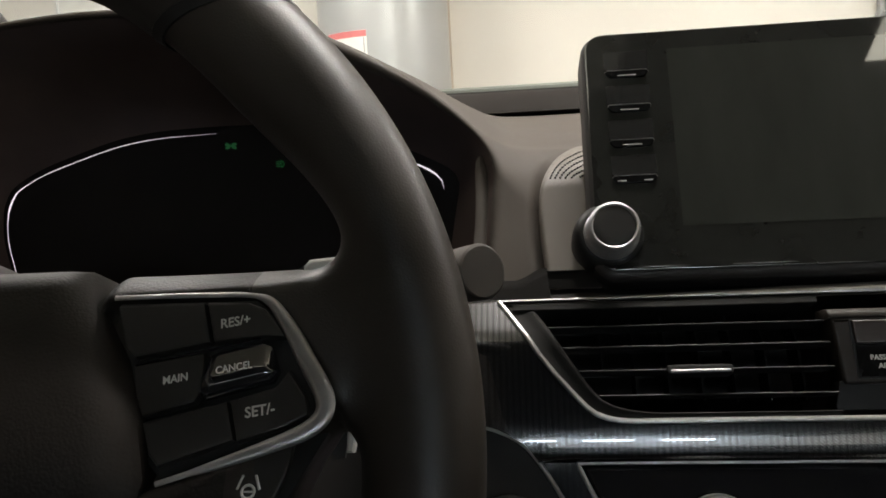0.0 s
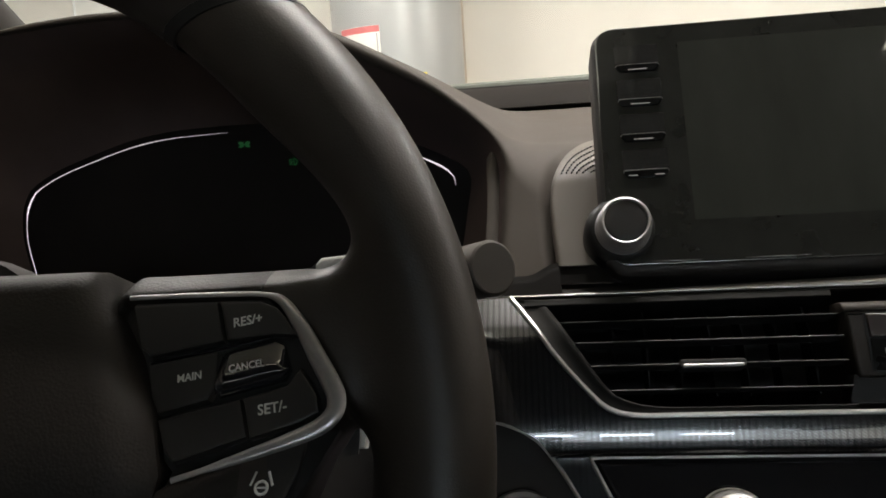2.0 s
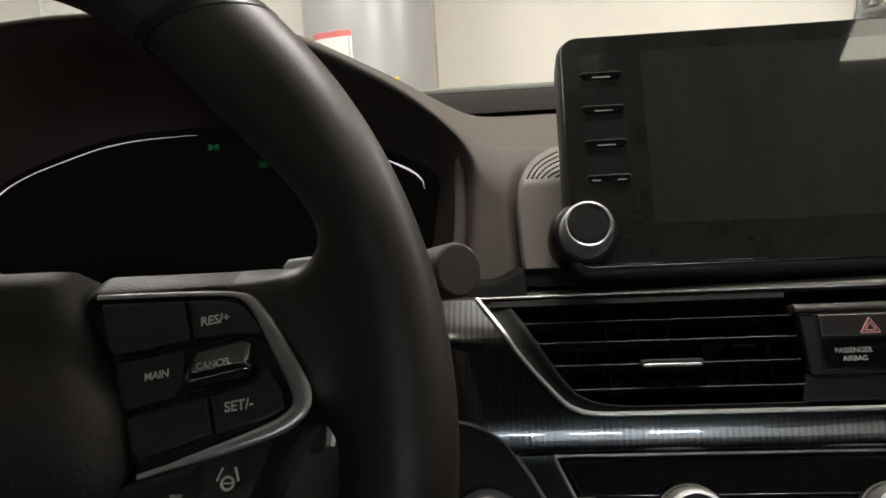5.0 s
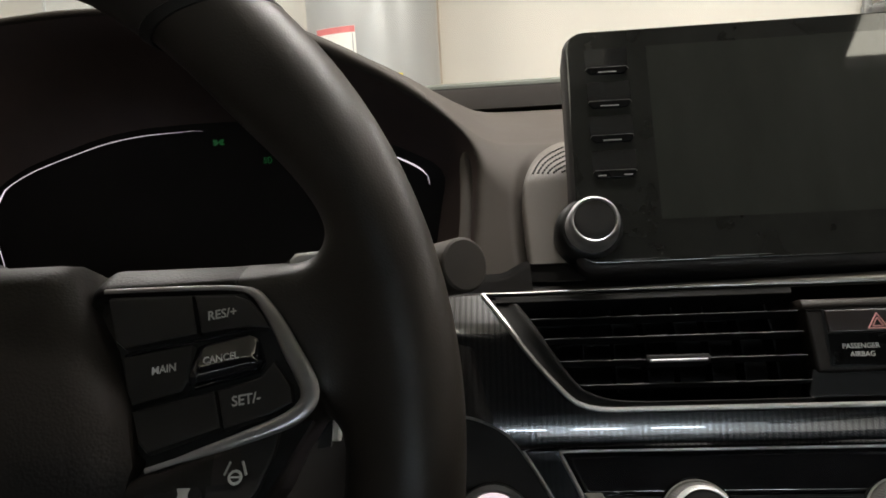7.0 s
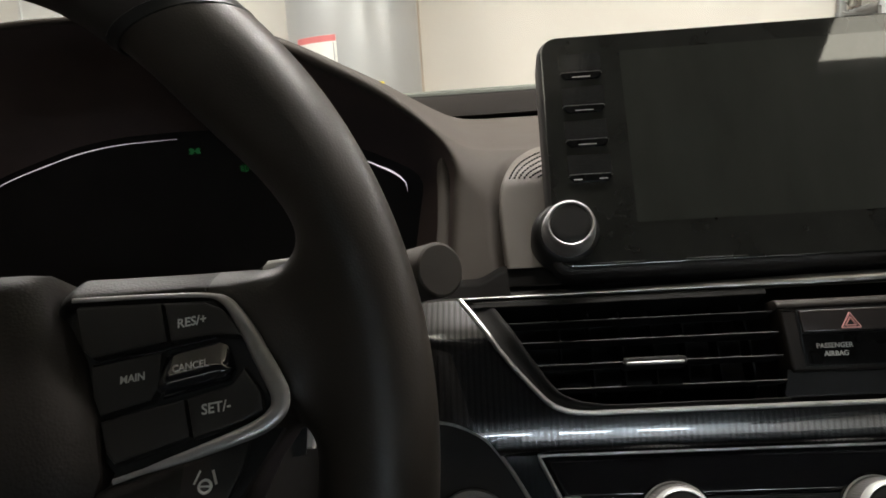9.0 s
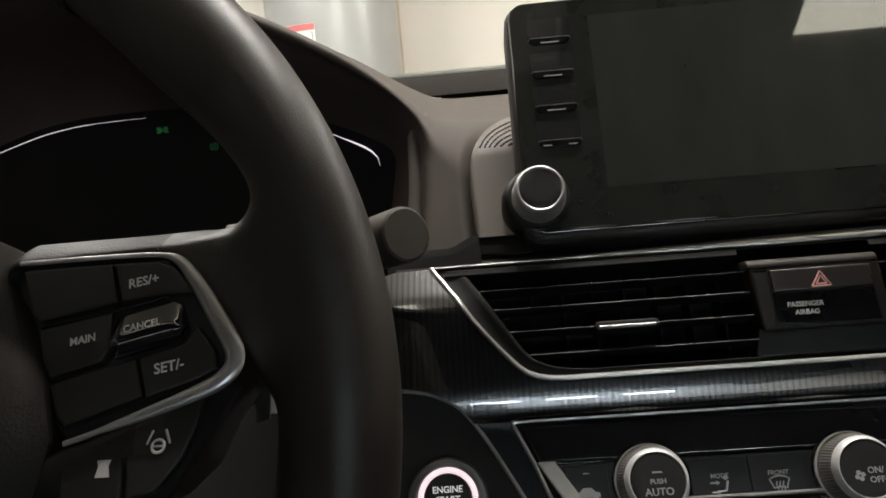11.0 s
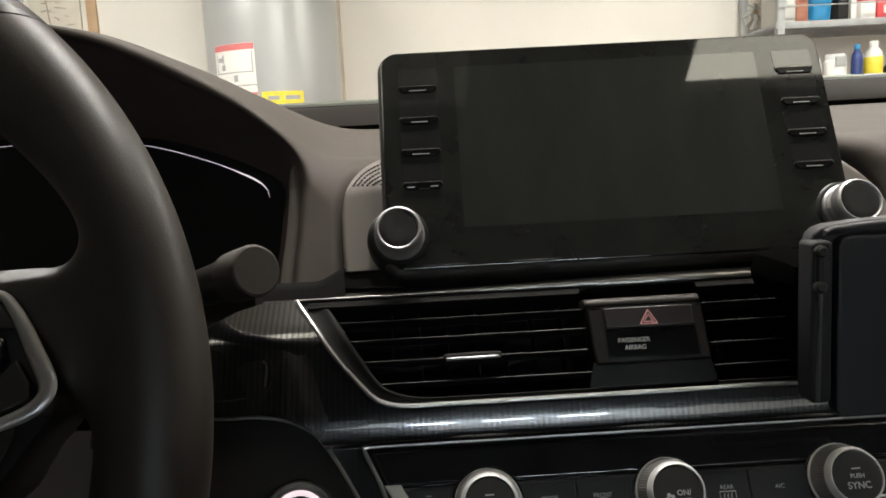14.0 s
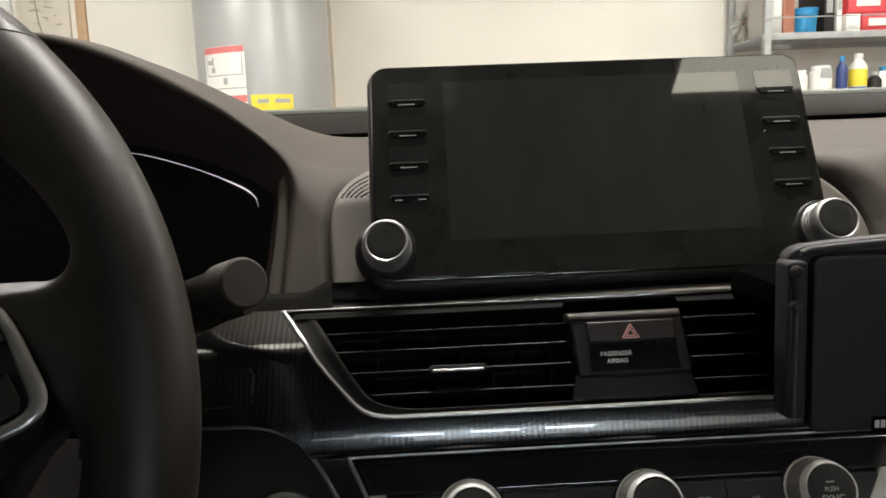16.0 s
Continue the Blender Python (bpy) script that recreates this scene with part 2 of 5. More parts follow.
def finish(name, bm, mat, parent=None, label="", angle=35):
    bmesh.ops.remove_doubles(bm, verts=bm.verts[:], dist=1e-6)
    bmesh.ops.recalc_face_normals(bm, faces=bm.faces[:])
    me = bpy.data.meshes.new(name)
    bm.to_mesh(me)
    bm.free()
    me.polygons.foreach_set("use_smooth", [True] * len(me.polygons))
    me.set_sharp_from_angle(angle=radians(angle))
    me.materials.append(mat)
    ob = new(name, me)
    if parent:
        ob.parent = parent
    return tagged(ob, label)


part = finish


def solid(name, bm, mat, label, category, m=None, group="", kind=""):
    """A thing of one mesh."""
    ob = finish(name, bm, mat)
    if m is not None:
        ob.matrix_world = m
    return tagged(ob, label, category, group, kind)


def mm(*c):
    return Vector([v / 1000 for v in c])


def inset(pts, d):
    """Moves a closed counter-clockwise outline inwards by d."""
    out, n = [], len(pts)
    for i in range(n):
        a, b, c = Vector(pts[i - 1]), Vector(pts[i]), Vector(pts[(i + 1) % n])
        e, g = (b - a), (c - b)
        if e.length < 1e-9 or g.length < 1e-9:
            out.append(tuple(b))
            continue
        e.normalize(), g.normalize()
        n1, n2 = Vector((-e.y, e.x)), Vector((-g.y, g.x))
        k = n1 + n2
        k = k / max(0.35, k.length_squared / 2) if k.length > 1e-6 else n1
        out.append((b.x + k.x * d, b.y + k.y * d))
    return out


def area2(pts):
    return sum(pts[i - 1][0] * pts[i][1] - pts[i][0] * pts[i - 1][1] for i in range(len(pts)))


def prism(bm, pts, z0, z1, bevel=0.0, steps=2):
    """A plate with the outline pts (mm), from z0 to z1, its front edge rounded."""
    pts = list(pts)
    if area2(pts) < 0:
        pts.reverse()
    rings = [(0.0, z0)]
    if bevel:
        for k in range(steps + 1):
            a = math.pi / 2 * k / steps
            rings.append((bevel * (1 - math.cos(a)), z1 - bevel + bevel * math.sin(a)))
        rings.append((bevel * 1.25, z1))
    else:
        rings.append((0.0, z1))
    prev = None
    for d, z in rings:
        o = inset(pts, d) if d > 1e-9 else pts
        ring = [bm.verts.new(mm(x, y, z)) for x, y in o]
        if prev is None:
            bm.faces.new(ring[::-1])
        else:
            for i in range(len(ring)):
                bm.faces.new((prev[i - 1], prev[i], ring[i], ring[i - 1]))
        prev = ring
    bm.faces.new(prev)
    return bm


def rrect(x0, y0, x1, y1, r, n=5):
    out = []
    for cx, cy, a0 in ((x1 - r, y1 - r, 0), (x0 + r, y1 - r, 90), (x0 + r, y0 + r, 180), (x1 - r, y0 + r, 270)):
        for k in range(n + 1):
            a = radians(a0 + 90 * k / n)
            out.append((cx + r * math.cos(a), cy + r * math.sin(a)))
    return out


def disc(cx, cy, r, n=40):
    return [(cx + r * math.cos(2 * math.pi * k / n), cy + r * math.sin(2 * math.pi * k / n)) for k in range(n)]


def lathe(bm, profile, centre=(0, 0, 0), n=48):
    """Turns (radius, height) pairs (mm) about the local z axis."""
    rings = []
    for r, z in profile:
        if r < 1e-6:
            rings.append([bm.verts.new(mm(centre[0], centre[1], centre[2] + z))])
        else:
            rings.append([bm.verts.new(mm(centre[0] + r * math.cos(2 * math.pi * k / n), centre[1] + r * math.sin(2 * math.pi * k / n), centre[2] + z)) for k in range(n)])
    for a, b in zip(rings, rings[1:]):
        for k in range(n):
            quad = [a[k % len(a)], a[(k + 1) % n % len(a)], b[(k + 1) % n % len(b)], b[k % len(b)]]
            seen = list(dict.fromkeys(quad))
            if len(seen) > 2:
                bm.faces.new(seen)
    return bm


def sheet(bm, rows, close=False):
    """A skin over rows of points (metres)."""
    vs = [[bm.verts.new(p) for p in row] for row in rows]
    for a, b in zip(vs, vs[1:]):
        n = len(a)
        for k in range(n if close else n - 1):
            bm.faces.new((a[k], a[(k + 1) % n], b[(k + 1) % n], b[k]))
    return vs


def tube(bm, path, r, n=10, close=False, flat=1.0, up=(0, 0, 1)):
    """A rod along path (metres), radius r (mm), squashed by flat along up."""
    up, rows = Vector(up), []
    m = len(path)
    for i, p in enumerate(path):
        a = path[i - 1] if (i or close) else p
        b = path[(i + 1) % m] if (i < m - 1 or close) else p
        t = (Vector(b) - Vector(a)).normalized()
        s = t.cross(up)
        s = s.normalized() if s.length > 1e-6 else Vector((1, 0, 0))
        u = s.cross(t).normalized()
        rr = (r(i / max(1, m - 1)) if callable(r) else r) / 1000
        rows.append([Vector(p) + s * rr * math.cos(2 * math.pi * k / n) + u * rr * flat * math.sin(2 * math.pi * k / n) for k in range(n)])
    if close:
        rows.append(rows[0])
    vs = sheet(bm, rows, close=True)
    if not close:
        bm.faces.new(vs[0]), bm.faces.new(vs[-1])
    return bm


def box(bm, x0, y0, z0, x1, y1, z1):
    """A plain block in metres."""
    v = [bm.verts.new((x, y, z)) for x in (x0, x1) for y in (y0, y1) for z in (z0, z1)]
    for f in ((0, 1, 3, 2), (4, 6, 7, 5), (0, 4, 5, 1), (2, 3, 7, 6), (0, 2, 6, 4), (1, 5, 7, 3)):
        bm.faces.new([v[k] for k in f])
    return bm


def soft_box(bm, x0, y0, z0, x1, y1, z1, r):
    """A block in metres with rounded edges."""
    box(bm, x0, y0, z0, x1, y1, z1)
    bmesh.ops.bevel(bm, geom=bm.edges[-12:], offset=r, segments=2, affect="EDGES", profile=0.5)
    return bm


def spline(pts, n=8, close=False):
    """A smooth curve through pts (any dimension)."""
    pts = [Vector(p) for p in pts]
    m, out = len(pts), []
    for i in range(m if close else m - 1):
        p0 = pts[i - 1] if (i or close) else pts[0]
        p1, p2 = pts[i], pts[(i + 1) % m]
        p3 = pts[(i + 2) % m] if (i + 2 < m or close) else pts[-1]
        for k in range(n):
            t = k / n
            out.append(0.5 * (2 * p1 + (p2 - p0) * t + (2 * p0 - 5 * p1 + 4 * p2 - p3) * t * t + (3 * p1 - p0 - 3 * p2 + p3) * t ** 3))
    if not close:
        out.append(pts[-1])
    return out


def lerp(x, table):
    """Piecewise straight line through (x, y) pairs."""
    if x <= table[0][0]:
        return table[0][1]
    for (a, p), (b, q) in zip(table, table[1:]):
        if x <= b:
            return p + (q - p) * (x - a) / (b - a)
    return table[-1][1]


def smooth(x, table):
    """As lerp, eased with a small window."""
    return sum(lerp(x + d, table) for d in (-0.012, -0.008, -0.004, 0, 0.004, 0.008, 0.012)) / 7


def writing(name, body, size, x, y, z, mat, parent, turn=0.0, squeeze=1.0, slant=0.0, label="", centre=True):
    """Raised letters (mm) on the parent's front."""
    cu = bpy.data.curves.new(name, "FONT")
    cu.body, cu.size, cu.extrude = body, size / 1000, 0.00008
    cu.align_x, cu.align_y = ("CENTER" if centre else "LEFT"), "CENTER"
    cu.shear, cu.offset, cu.resolution_u = slant, 0.00006 * size / 4, 3
    tmp = new("tmp_text", cu)
    me = bpy.data.meshes.new_from_object(tmp.evaluated_get(bpy.context.evaluated_depsgraph_get()))
    bpy.data.objects.remove(tmp)
    me.transform(Matrix.Translation(mm(x, y, z)) @ pose(0, 0, 0, 0, 0, turn) @ Matrix.Diagonal((squeeze, 1, 1, 1)))
    me.materials.clear()
    me.materials.append(mat)
    ob = new(name, me)
    ob.parent = parent
    return tagged(ob, label)


def bars(bm, items, z, t=0.15):
    """Small flat marks: (x0, y0, x1, y1) in mm."""
    for x0, y0, x1, y1 in items:
        prism(bm, [(x0, y0), (x1, y0), (x1, y1), (x0, y1)], z, z + t)
    return bm


def plane_frame(origin, recline):
    """Local x across, y up the reclined face, z out towards the seats."""
    a = radians(recline)
    m = Matrix(((1, 0, 0), (0, math.sin(a), -math.cos(a)), (0, math.cos(a), math.sin(a)))).to_4x4()
    m.translation = origin
    return m


SCREEN = plane_frame((0, 0.011, 1.05), 23.74)
FACE = plane_frame((0, -0.040, 0.923), 28.78)
WHEEL = plane_frame((-0.394, -0.2043, 0.9181), 19.3)
SPOKE = plane_frame((-0.2541, -0.2103, 0.9492), 35.28)


def bulge(s):
    """How far the dash face stands out of its plane, s mm below the upper trim."""
    if s < 16:
        return 0.477 * s
    if s < 28:
        return 7.632 + 0.477 * (s - 16) - 0.477 * (s - 16) ** 2 / 24
    if 62 < s < 79.5:
        return 10.5 - 0.0105 * (s - 62) ** 2
    return lerp(s, [(28, 10.494), (40, 10.5), (62, 10.5), (79.5, 7.28), (80.5, 4.5), (81, 0.3), (82, 0), (130, 0)])


def vent_left(s):
    """Where the outer edge of the driver's vent runs, s mm below the trim."""
    return lerp(s, [(0, -186), (10, -179.5), (20, -173), (30, -167), (40, -159.5), (50, -151), (56, -145.5), (60, -139), (62, -132), (63, -120)])


# ---- garage ----
def slab(name, c0, c1, mat, label, category):
    return solid(name, box(bmesh.new(), *c0, *c1), mat, label, category, kind="structure")


slab("floor", (-3.2, -5.2, -0.1), (4.2, 2.9, 0.0), CONCRETE, "grey concrete garage floor", "floor")
slab("ceiling", (-3.2, -5.2, 2.5), (4.2, 2.9, 2.6), DIM_CEILING, "unseen garage ceiling, darkened to dim its reflection in the trim", "ceiling")
slab("wall_front", (-3.2, 2.75, 0.0), (4.2, 2.9, 2.5), WALL_PAINT, "cream painted plain garage wall", "wall")
slab("wall_back", (-3.2, -5.2, 0.0), (4.2, -5.05, 2.5), WALL_PAINT, "cream painted plain garage wall", "wall")
# left wall is out of view; its dark tone keeps bounce off the wheel
slab("wall_west", (-3.2, -5.05, 0.0), (-3.05, 2.75, 2.5), LOW_BOUNCE, "unseen garage wall, darkened to cut bounce from the left", "wall")
slab("wall_east", (4.05, -5.05, 0.0), (4.2, 2.75, 2.5), WALL_PAINT, "cream painted plain garage wall", "wall")

# unseen fill lamps with three short tubes, added to brighten walls, dash and cabin
def ceiling_light(x, y, watts, tint=(1.0, 0.93, 0.86)):
    lamp = thing("ceiling_light", pose(x, y, 2.5), "unseen fill light, hung as a fixture with three lit tubes", "ceiling light", "garage ceiling lights")
    part("housing", soft_box(bmesh.new(), -0.36, -0.05, -0.24, 0.36, 0.05, -0.21, 0.008), LAMP_HOUSING, lamp)
    for k in (-0.3, 0.3):
        part("hanger", tube(bmesh.new(), [Vector((k, 0, -0.21)), Vector((k, 0, 0))], 4, 8), STEEL, lamp)
    for k in (-0.21, 0.0, 0.21):
        part("lamp_tube", tube(bmesh.new(), [Vector((k - 0.07, 0, -0.255)), Vector((k + 0.07, 0, -0.255))], 14, 12), LAMP_TUBE, lamp, "lit white tube")
    area_lamp("ceiling_lamp_light", pose(x, y, 2.22), 0.7, 0.1, watts, tint)
    area_lamp("ceiling_lamp_uplight", pose(x, y, 2.30, 180), 0.7, 0.1, watts * 0.15, tint)


ceiling_light(0.07, 0.35, 34)
ceiling_light(1.25, 1.35, 25)
ceiling_light(-1.3, 1.3, 29)
ceiling_light(-0.9, -4.1, 94, (0.88, 0.95, 1.0))
ceiling_light(1.3, -4.1, 54, (0.88, 0.95, 1.0))
ceiling_light(2.6, -1.2, 13)
ceiling_light(2.7, 1.2, 21)

# unseen flat glowing panels over the car, added to brighten reflections in display and trim
def panel_light(x, y, watts):
    panel = thing("panel_light", pose(x, y, 2.5), "unseen glowing panel added for reflections in display and trim", "ceiling light", "ceiling panels")
    part("panel_frame", soft_box(bmesh.new(), -0.58, -0.43, -0.05, 0.58, 0.43, 0.0, 0.006), LAMP_HOUSING, panel)
    part("diffuser", soft_box(bmesh.new(), -0.56, -0.41, -0.056, 0.56, 0.41, -0.045, 0.002), REFLECTION_GLOW, panel, "glowing diffuser")
    area_lamp("panel_lamp_light", pose(x, y, 2.43), 1.1, 0.8, watts, (1.0, 0.92, 0.78))


panel_light(0.93, -1.0, 12)
panel_light(-0.95, -0.85, 8.0)

# unseen door, added; panes spaced and brightened to give three glints on the trim
door = thing("garage_door", pose(0.1, -5.03, 0), "pale sectional garage door with a row of daylit windows", "garage door", kind="structure")
for k in range(4):
    part("door_section", soft_box(bmesh.new(), -1.6, -0.01, 0.02 + 0.55 * k, 1.6, 0.04, 0.56 + 0.55 * k, 0.01), DOOR_PAINT, door)
for x in (-0.25, 0.30, 0.845):
    part("window_frame", soft_box(bmesh.new(), x - 0.24, 0.035, 1.72, x + 0.24, 0.055, 1.94, 0.006), DOOR_PAINT, door)
    part("window_pane", soft_box(bmesh.new(), x - 0.18, 0.05, 1.76, x + 0.18, 0.062, 1.90, 0.004), DOOR_LITE, door, "daylit window pane")


def water_heater():
    t = thing("water_heater", pose(-0.66, 2.46, 0), "tall grey enamel water heater with paper labels on its front", "water heater")
    part("tank", lathe(bmesh.new(), [(0, 60), (245, 60), (250, 68), (250, 1690), (240, 1720), (180, 1745), (0, 1750)], n=64), TANK, t)
    for k in range(3):
        a = radians(120 * k + 30)
        part("foot", soft_box(bmesh.new(), 0.18 * math.cos(a) - 0.02, 0.18 * math.sin(a) - 0.02, 0, 0.18 * math.cos(a) + 0.02, 0.18 * math.sin(a) + 0.02, 0.07, 0.004), STEEL, t)
    part("pipe", tube(bmesh.new(), [Vector((0.1, 0.05, 1.74)), Vector((0.1, 0.05, 2.5))], 14, 12), STEEL, t)

    def wrap(name, a0, a1, z0, z1, mat, r=0.2515, label=""):
        bm = bmesh.new()
        rows = [[Vector(((r + d) * math.sin(radians(a)), -(r + d) * math.cos(radians(a)), z)) for a in np.linspace(a0, a1, 13)]
                for z, d in ((z0, -0.001), (z0, 0.0), (z1, 0.0), (z1, -0.001))]
        sheet(bm, rows)
        return part(name, bm, mat, t, label)

    wrap("warning_label", -45, -5, 1.115, 1.395, PAPER, label="white paper warning label")
    wrap("label_band", -44.8, -5.2, 1.372, 1.394, LABEL_RED, 0.2520, "red printed band")
    wrap("label_band", -44.8, -5.2, 1.198, 1.222, LABEL_RED, 0.2520, "red printed band")
    wrap("label_line", -43, -7, 1.293, 1.297, GREY_INK, 0.2520)
    wrap("label_line", -45, -5, 1.246, 1.250, GREY_INK, 0.2520)
    wrap("label_line", -43, -42, 1.297, 1.368, GREY_INK, 0.2520)
    wrap("label_line", -8, -7, 1.297, 1.368, GREY_INK, 0.2520)
    for a, b, c, d in ((-41, -35, 1.335, 1.350), (-37, -33, 1.305, 1.325), (-36, -34, 1.33, 1.36), (-25, -21, 1.262, 1.285)):
        wrap("label_print", a, b, c, d, GREY_INK, 0.2521)
    wrap("energy_label", -2, 32, 1.095, 1.222, YELLOW, label="yellow printed energy label")
    wrap("label_print", 3, 12, 1.192, 1.206, GREY_INK, 0.2520)
    wrap("label_print", 17, 29, 1.192, 1.206, GREY_INK, 0.2520)
    wrap("drain_valve", -52, -48, 1.26, 1.275, GREY_INK, 0.256)
    return t


water_heater()
# brown upright put where the heater's right edge falls into shade
solid("wall_post", soft_box(bmesh.new(), -0.490, 2.66, 0, -0.424, 2.75, 2.5, 0.004), SHADE_AND_BONNET, "brown strip standing in for the heater's shaded right edge", "post")
solid("wall_strip", soft_box(bmesh.new(), -1.474, 2.73, 0, -1.434, 2.75, 2.5, 0.003), BATTEN, "thin tan wooden batten on the wall", "batten")

white_board = thing("wall_board", pose(-1.945, 2.75, 1.85), "white enamel board with a raised edge on the wall", "board")
part("board_panel", prism(bmesh.new(), [(x, y) for x, y in rrect(-212, -255, 212, 255, 26, 6)], 0, 14), PAPER, white_board)
white_board.children[0].matrix_local = pose(0, 0, 0, 90)
rim_line = rrect(-207, -250, 207, 250, 24, 6)
part("board_edge", tube(bmesh.new(), [mm(x, -16, z) for x, z in rim_line], 6, 8, close=True, up=(0, 1, 0)), LAMP_HOUSING, white_board, "raised white edge")

chart = thing("wall_chart", pose(-1.605, 2.735, 1.72), "cream paper chart with a faint dark drawing", "wall chart")
part("paper_sheet", soft_box(bmesh.new(), -0.105, -0.004, -0.20, 0.105, 0.012, 0.22, 0.001), CHART_PAPER, chart)
random.seed(4)
for k in range(22):
    x, z = random.uniform(-0.055, 0.075), random.uniform(-0.17, 0.12)
    part("chart_mark", tube(bmesh.new(), [Vector((x, -0.006, z)), Vector((x + random.uniform(-0.02, 0.05), -0.006, z + random.uniform(-0.012, 0.012)))], lambda u: 3.2 - 2.4 * u, 6), CHART_INK, chart)
part("chart_mark", tube(bmesh.new(), [Vector((-0.036, -0.006, 0.12)), Vector((-0.03, -0.006, 0.0)), Vector((-0.022, -0.006, -0.12)), Vector((-0.010, -0.006, -0.18))], 3.0, 6), CHART_INK, chart)


def shelf_unit():
    t = thing("shelf_unit", pose(1.285, 2.40, 0), "grey steel wire shelving holding boxes and bottles", "shelf")
    for x in (0.0, 1.3):
        for y in (0.0, 0.32):
            part("post", soft_box(bmesh.new(), x - 0.014, y - 0.014, 0, x + 0.014, y + 0.014, 2.2, 0.003), STEEL, t)
    for z in (0.35, 0.75, 1.115, 1.397, 1.80):
        for y in (-0.012, 0.32):
            part("shelf_rail", soft_box(bmesh.new(), -0.02, y, z - 0.026, 1.32, y + 0.012, z, 0.002), STEEL, t)
        for k in range(7):
            part("shelf_slat", soft_box(bmesh.new(), -0.01, 0.02 + 0.043 * k, z - 0.008, 1.31, 0.030 + 0.043 * k, z, 0.001), STEEL, t)
        part("front_rail", tube(bmesh.new(), [Vector((-0.02, -0.024, z + 0.055)), Vector((1.32, -0.024, z + 0.055))], 2.5, 8), STEEL, t)
    return t


shelf_unit()


def bottle(x, y, z, r, h, mat, cap, label, group="bottles on the shelf"):
    t = thing("bottle", pose(x, y, z), label, "bottle", group)
    part("bottle_body", lathe(bmesh.new(), [(0, 0), (r - 3, 0), (r, 4), (r, h * 0.72), (r * 0.85, h * 0.80), (r * 0.45, h * 0.88), (r * 0.42, h * 0.92), (0, h * 0.92)], n=24), mat, t)
    part("cap", lathe(bmesh.new(), [(0, h * 0.9), (r * 0.5, h * 0.9), (r * 0.5, h - 2), (r * 0.45, h), (0, h)], n=20), cap, t)
    return t


def carton(x, y, z, w, d, h, mat, band, label):
    t = thing("carton", pose(x, y, z), label, "box", "boxes on the shelf")
    part("carton_body", soft_box(bmesh.new(), 0, 0, 0, w, d, h, 0.004), mat, t)
    part("carton_label", soft_box(bmesh.new(), w * 0.2, -0.002, h * 0.3, w * 0.8, 0.001, h * 0.7, 0.0005), band, t)
    return t


UP, LOW = 1.397, 1.115
carton(1.318, 2.43, UP, 0.043, 0.2, 0.24, PALE_CARD, PAPER, "pale grey slim box on the shelf")
carton(1.363, 2.43, UP, 0.048, 0.2, 0.25, ORANGE, RUST_CARD, "reddish brown cardboard box on the shelf")
tub = thing("tub", pose(1.472, 2.48, UP), "bright blue tapered plastic tub on the shelf", "tub")
part("tub_body", lathe(bmesh.new(), [(0, 0), (42, 0), (45, 3), (51, 92), (54, 94), (54, 100), (49, 100), (43, 6), (0, 6)], n=40), BLUE, tub)
part("tub_handle", tube(bmesh.new(), [mm(53 * math.cos(radians(a)), -54 * abs(math.sin(radians(a))) * 0.95, 96 - 26 * math.sin(radians(a))) for a in range(0, 181, 15)], 2, 8), BLUE, tub)
carton(1.534, 2.44, UP, 0.042, 0.2, 0.26, DARK_PLASTIC, GREY_INK, "dark slim box on the shelf")
carton(1.585, 2.44, UP, 0.022, 0.2, 0.29, PAPER, GREY_INK, "white slim box on the shelf")
carton(1.618, 2.43, UP, 0.058, 0.2, 0.070, PAPER, PAPER, "small white box on the shelf")
carton(1.682, 2.43, UP, 0.125, 0.2, 0.072, RED, PAPER, "red box with a white label on the shelf")
carton(1.630, 2.44, UP + 0.074, 0.16, 0.2, 0.085, RED, PAPER, "red box with a white label lying on another")
carton(1.83, 2.43, UP, 0.15, 0.2, 0.22, PAPER, RED, "white box with a red label on the shelf")
carton(2.0, 2.43, UP, 0.2, 0.2, 0.2, WOOD, PAPER, "brown cardboard box on the shelf")


def jar(x, y, r, h, label):
    t = thing("jar", pose(x, y, LOW), label, "jar", "jars on the shelf")
    part("jar_body", lathe(bmesh.new(), [(0, 0), (r - 3, 0), (r, 4), (r, h * 0.82), (r * 0.8, h * 0.88), (0, h * 0.88)], n=28), PAPER, t)
    part("lid", lathe(bmesh.new(), [(0, h * 0.87), (r * 0.84, h * 0.87), (r * 0.84, h - 2), (r * 0.8, h), (0, h)], n=28), LAMP_HOUSING, t)
    return t


jar(1.365, 2.47, 34, 130, "white plastic jar with a pale lid on the shelf")
jar(1.445, 2.46, 36, 142, "white plastic jar with a pale lid on the shelf")
big_jar = jar(1.537, 2.46, 42, 158, "white plastic jar with a small grey label")
part("jar_label", soft_box(bmesh.new(), -0.021, -0.0445, 0.108, 0.021, -0.0385, 0.146, 0.001), GREY_INK, big_jar, "small grey label")
bottle(1.619, 2.45, LOW, 21, 192, NAVY, BLUE, "dark blue spray can standing on the shelf")
two = bottle(1.685, 2.45, LOW, 33, 200, PAPER, PAPER, "white bottle with a yellow label and a blue foot")
part("lower_band", lathe(bmesh.new(), [(33.2, 4), (33.6, 6), (33.6, 68), (33.2, 70)], n=24), NAVY, two, "dark blue foot")
part("bottle_label", lathe(bmesh.new(), [(33.2, 72), (33.7, 73), (33.7, 138), (33.2, 139)], n=24), YELLOW, two, "yellow label")
bottle(1.572, 2.52, LOW, 22, 105, NAVY, DARK_PLASTIC, "short dark blue bottle on the shelf")
bottle(1.76, 2.46, LOW, 26, 128, DARK_PLASTIC, GREY_INK, "dark bottle standing on the shelf")
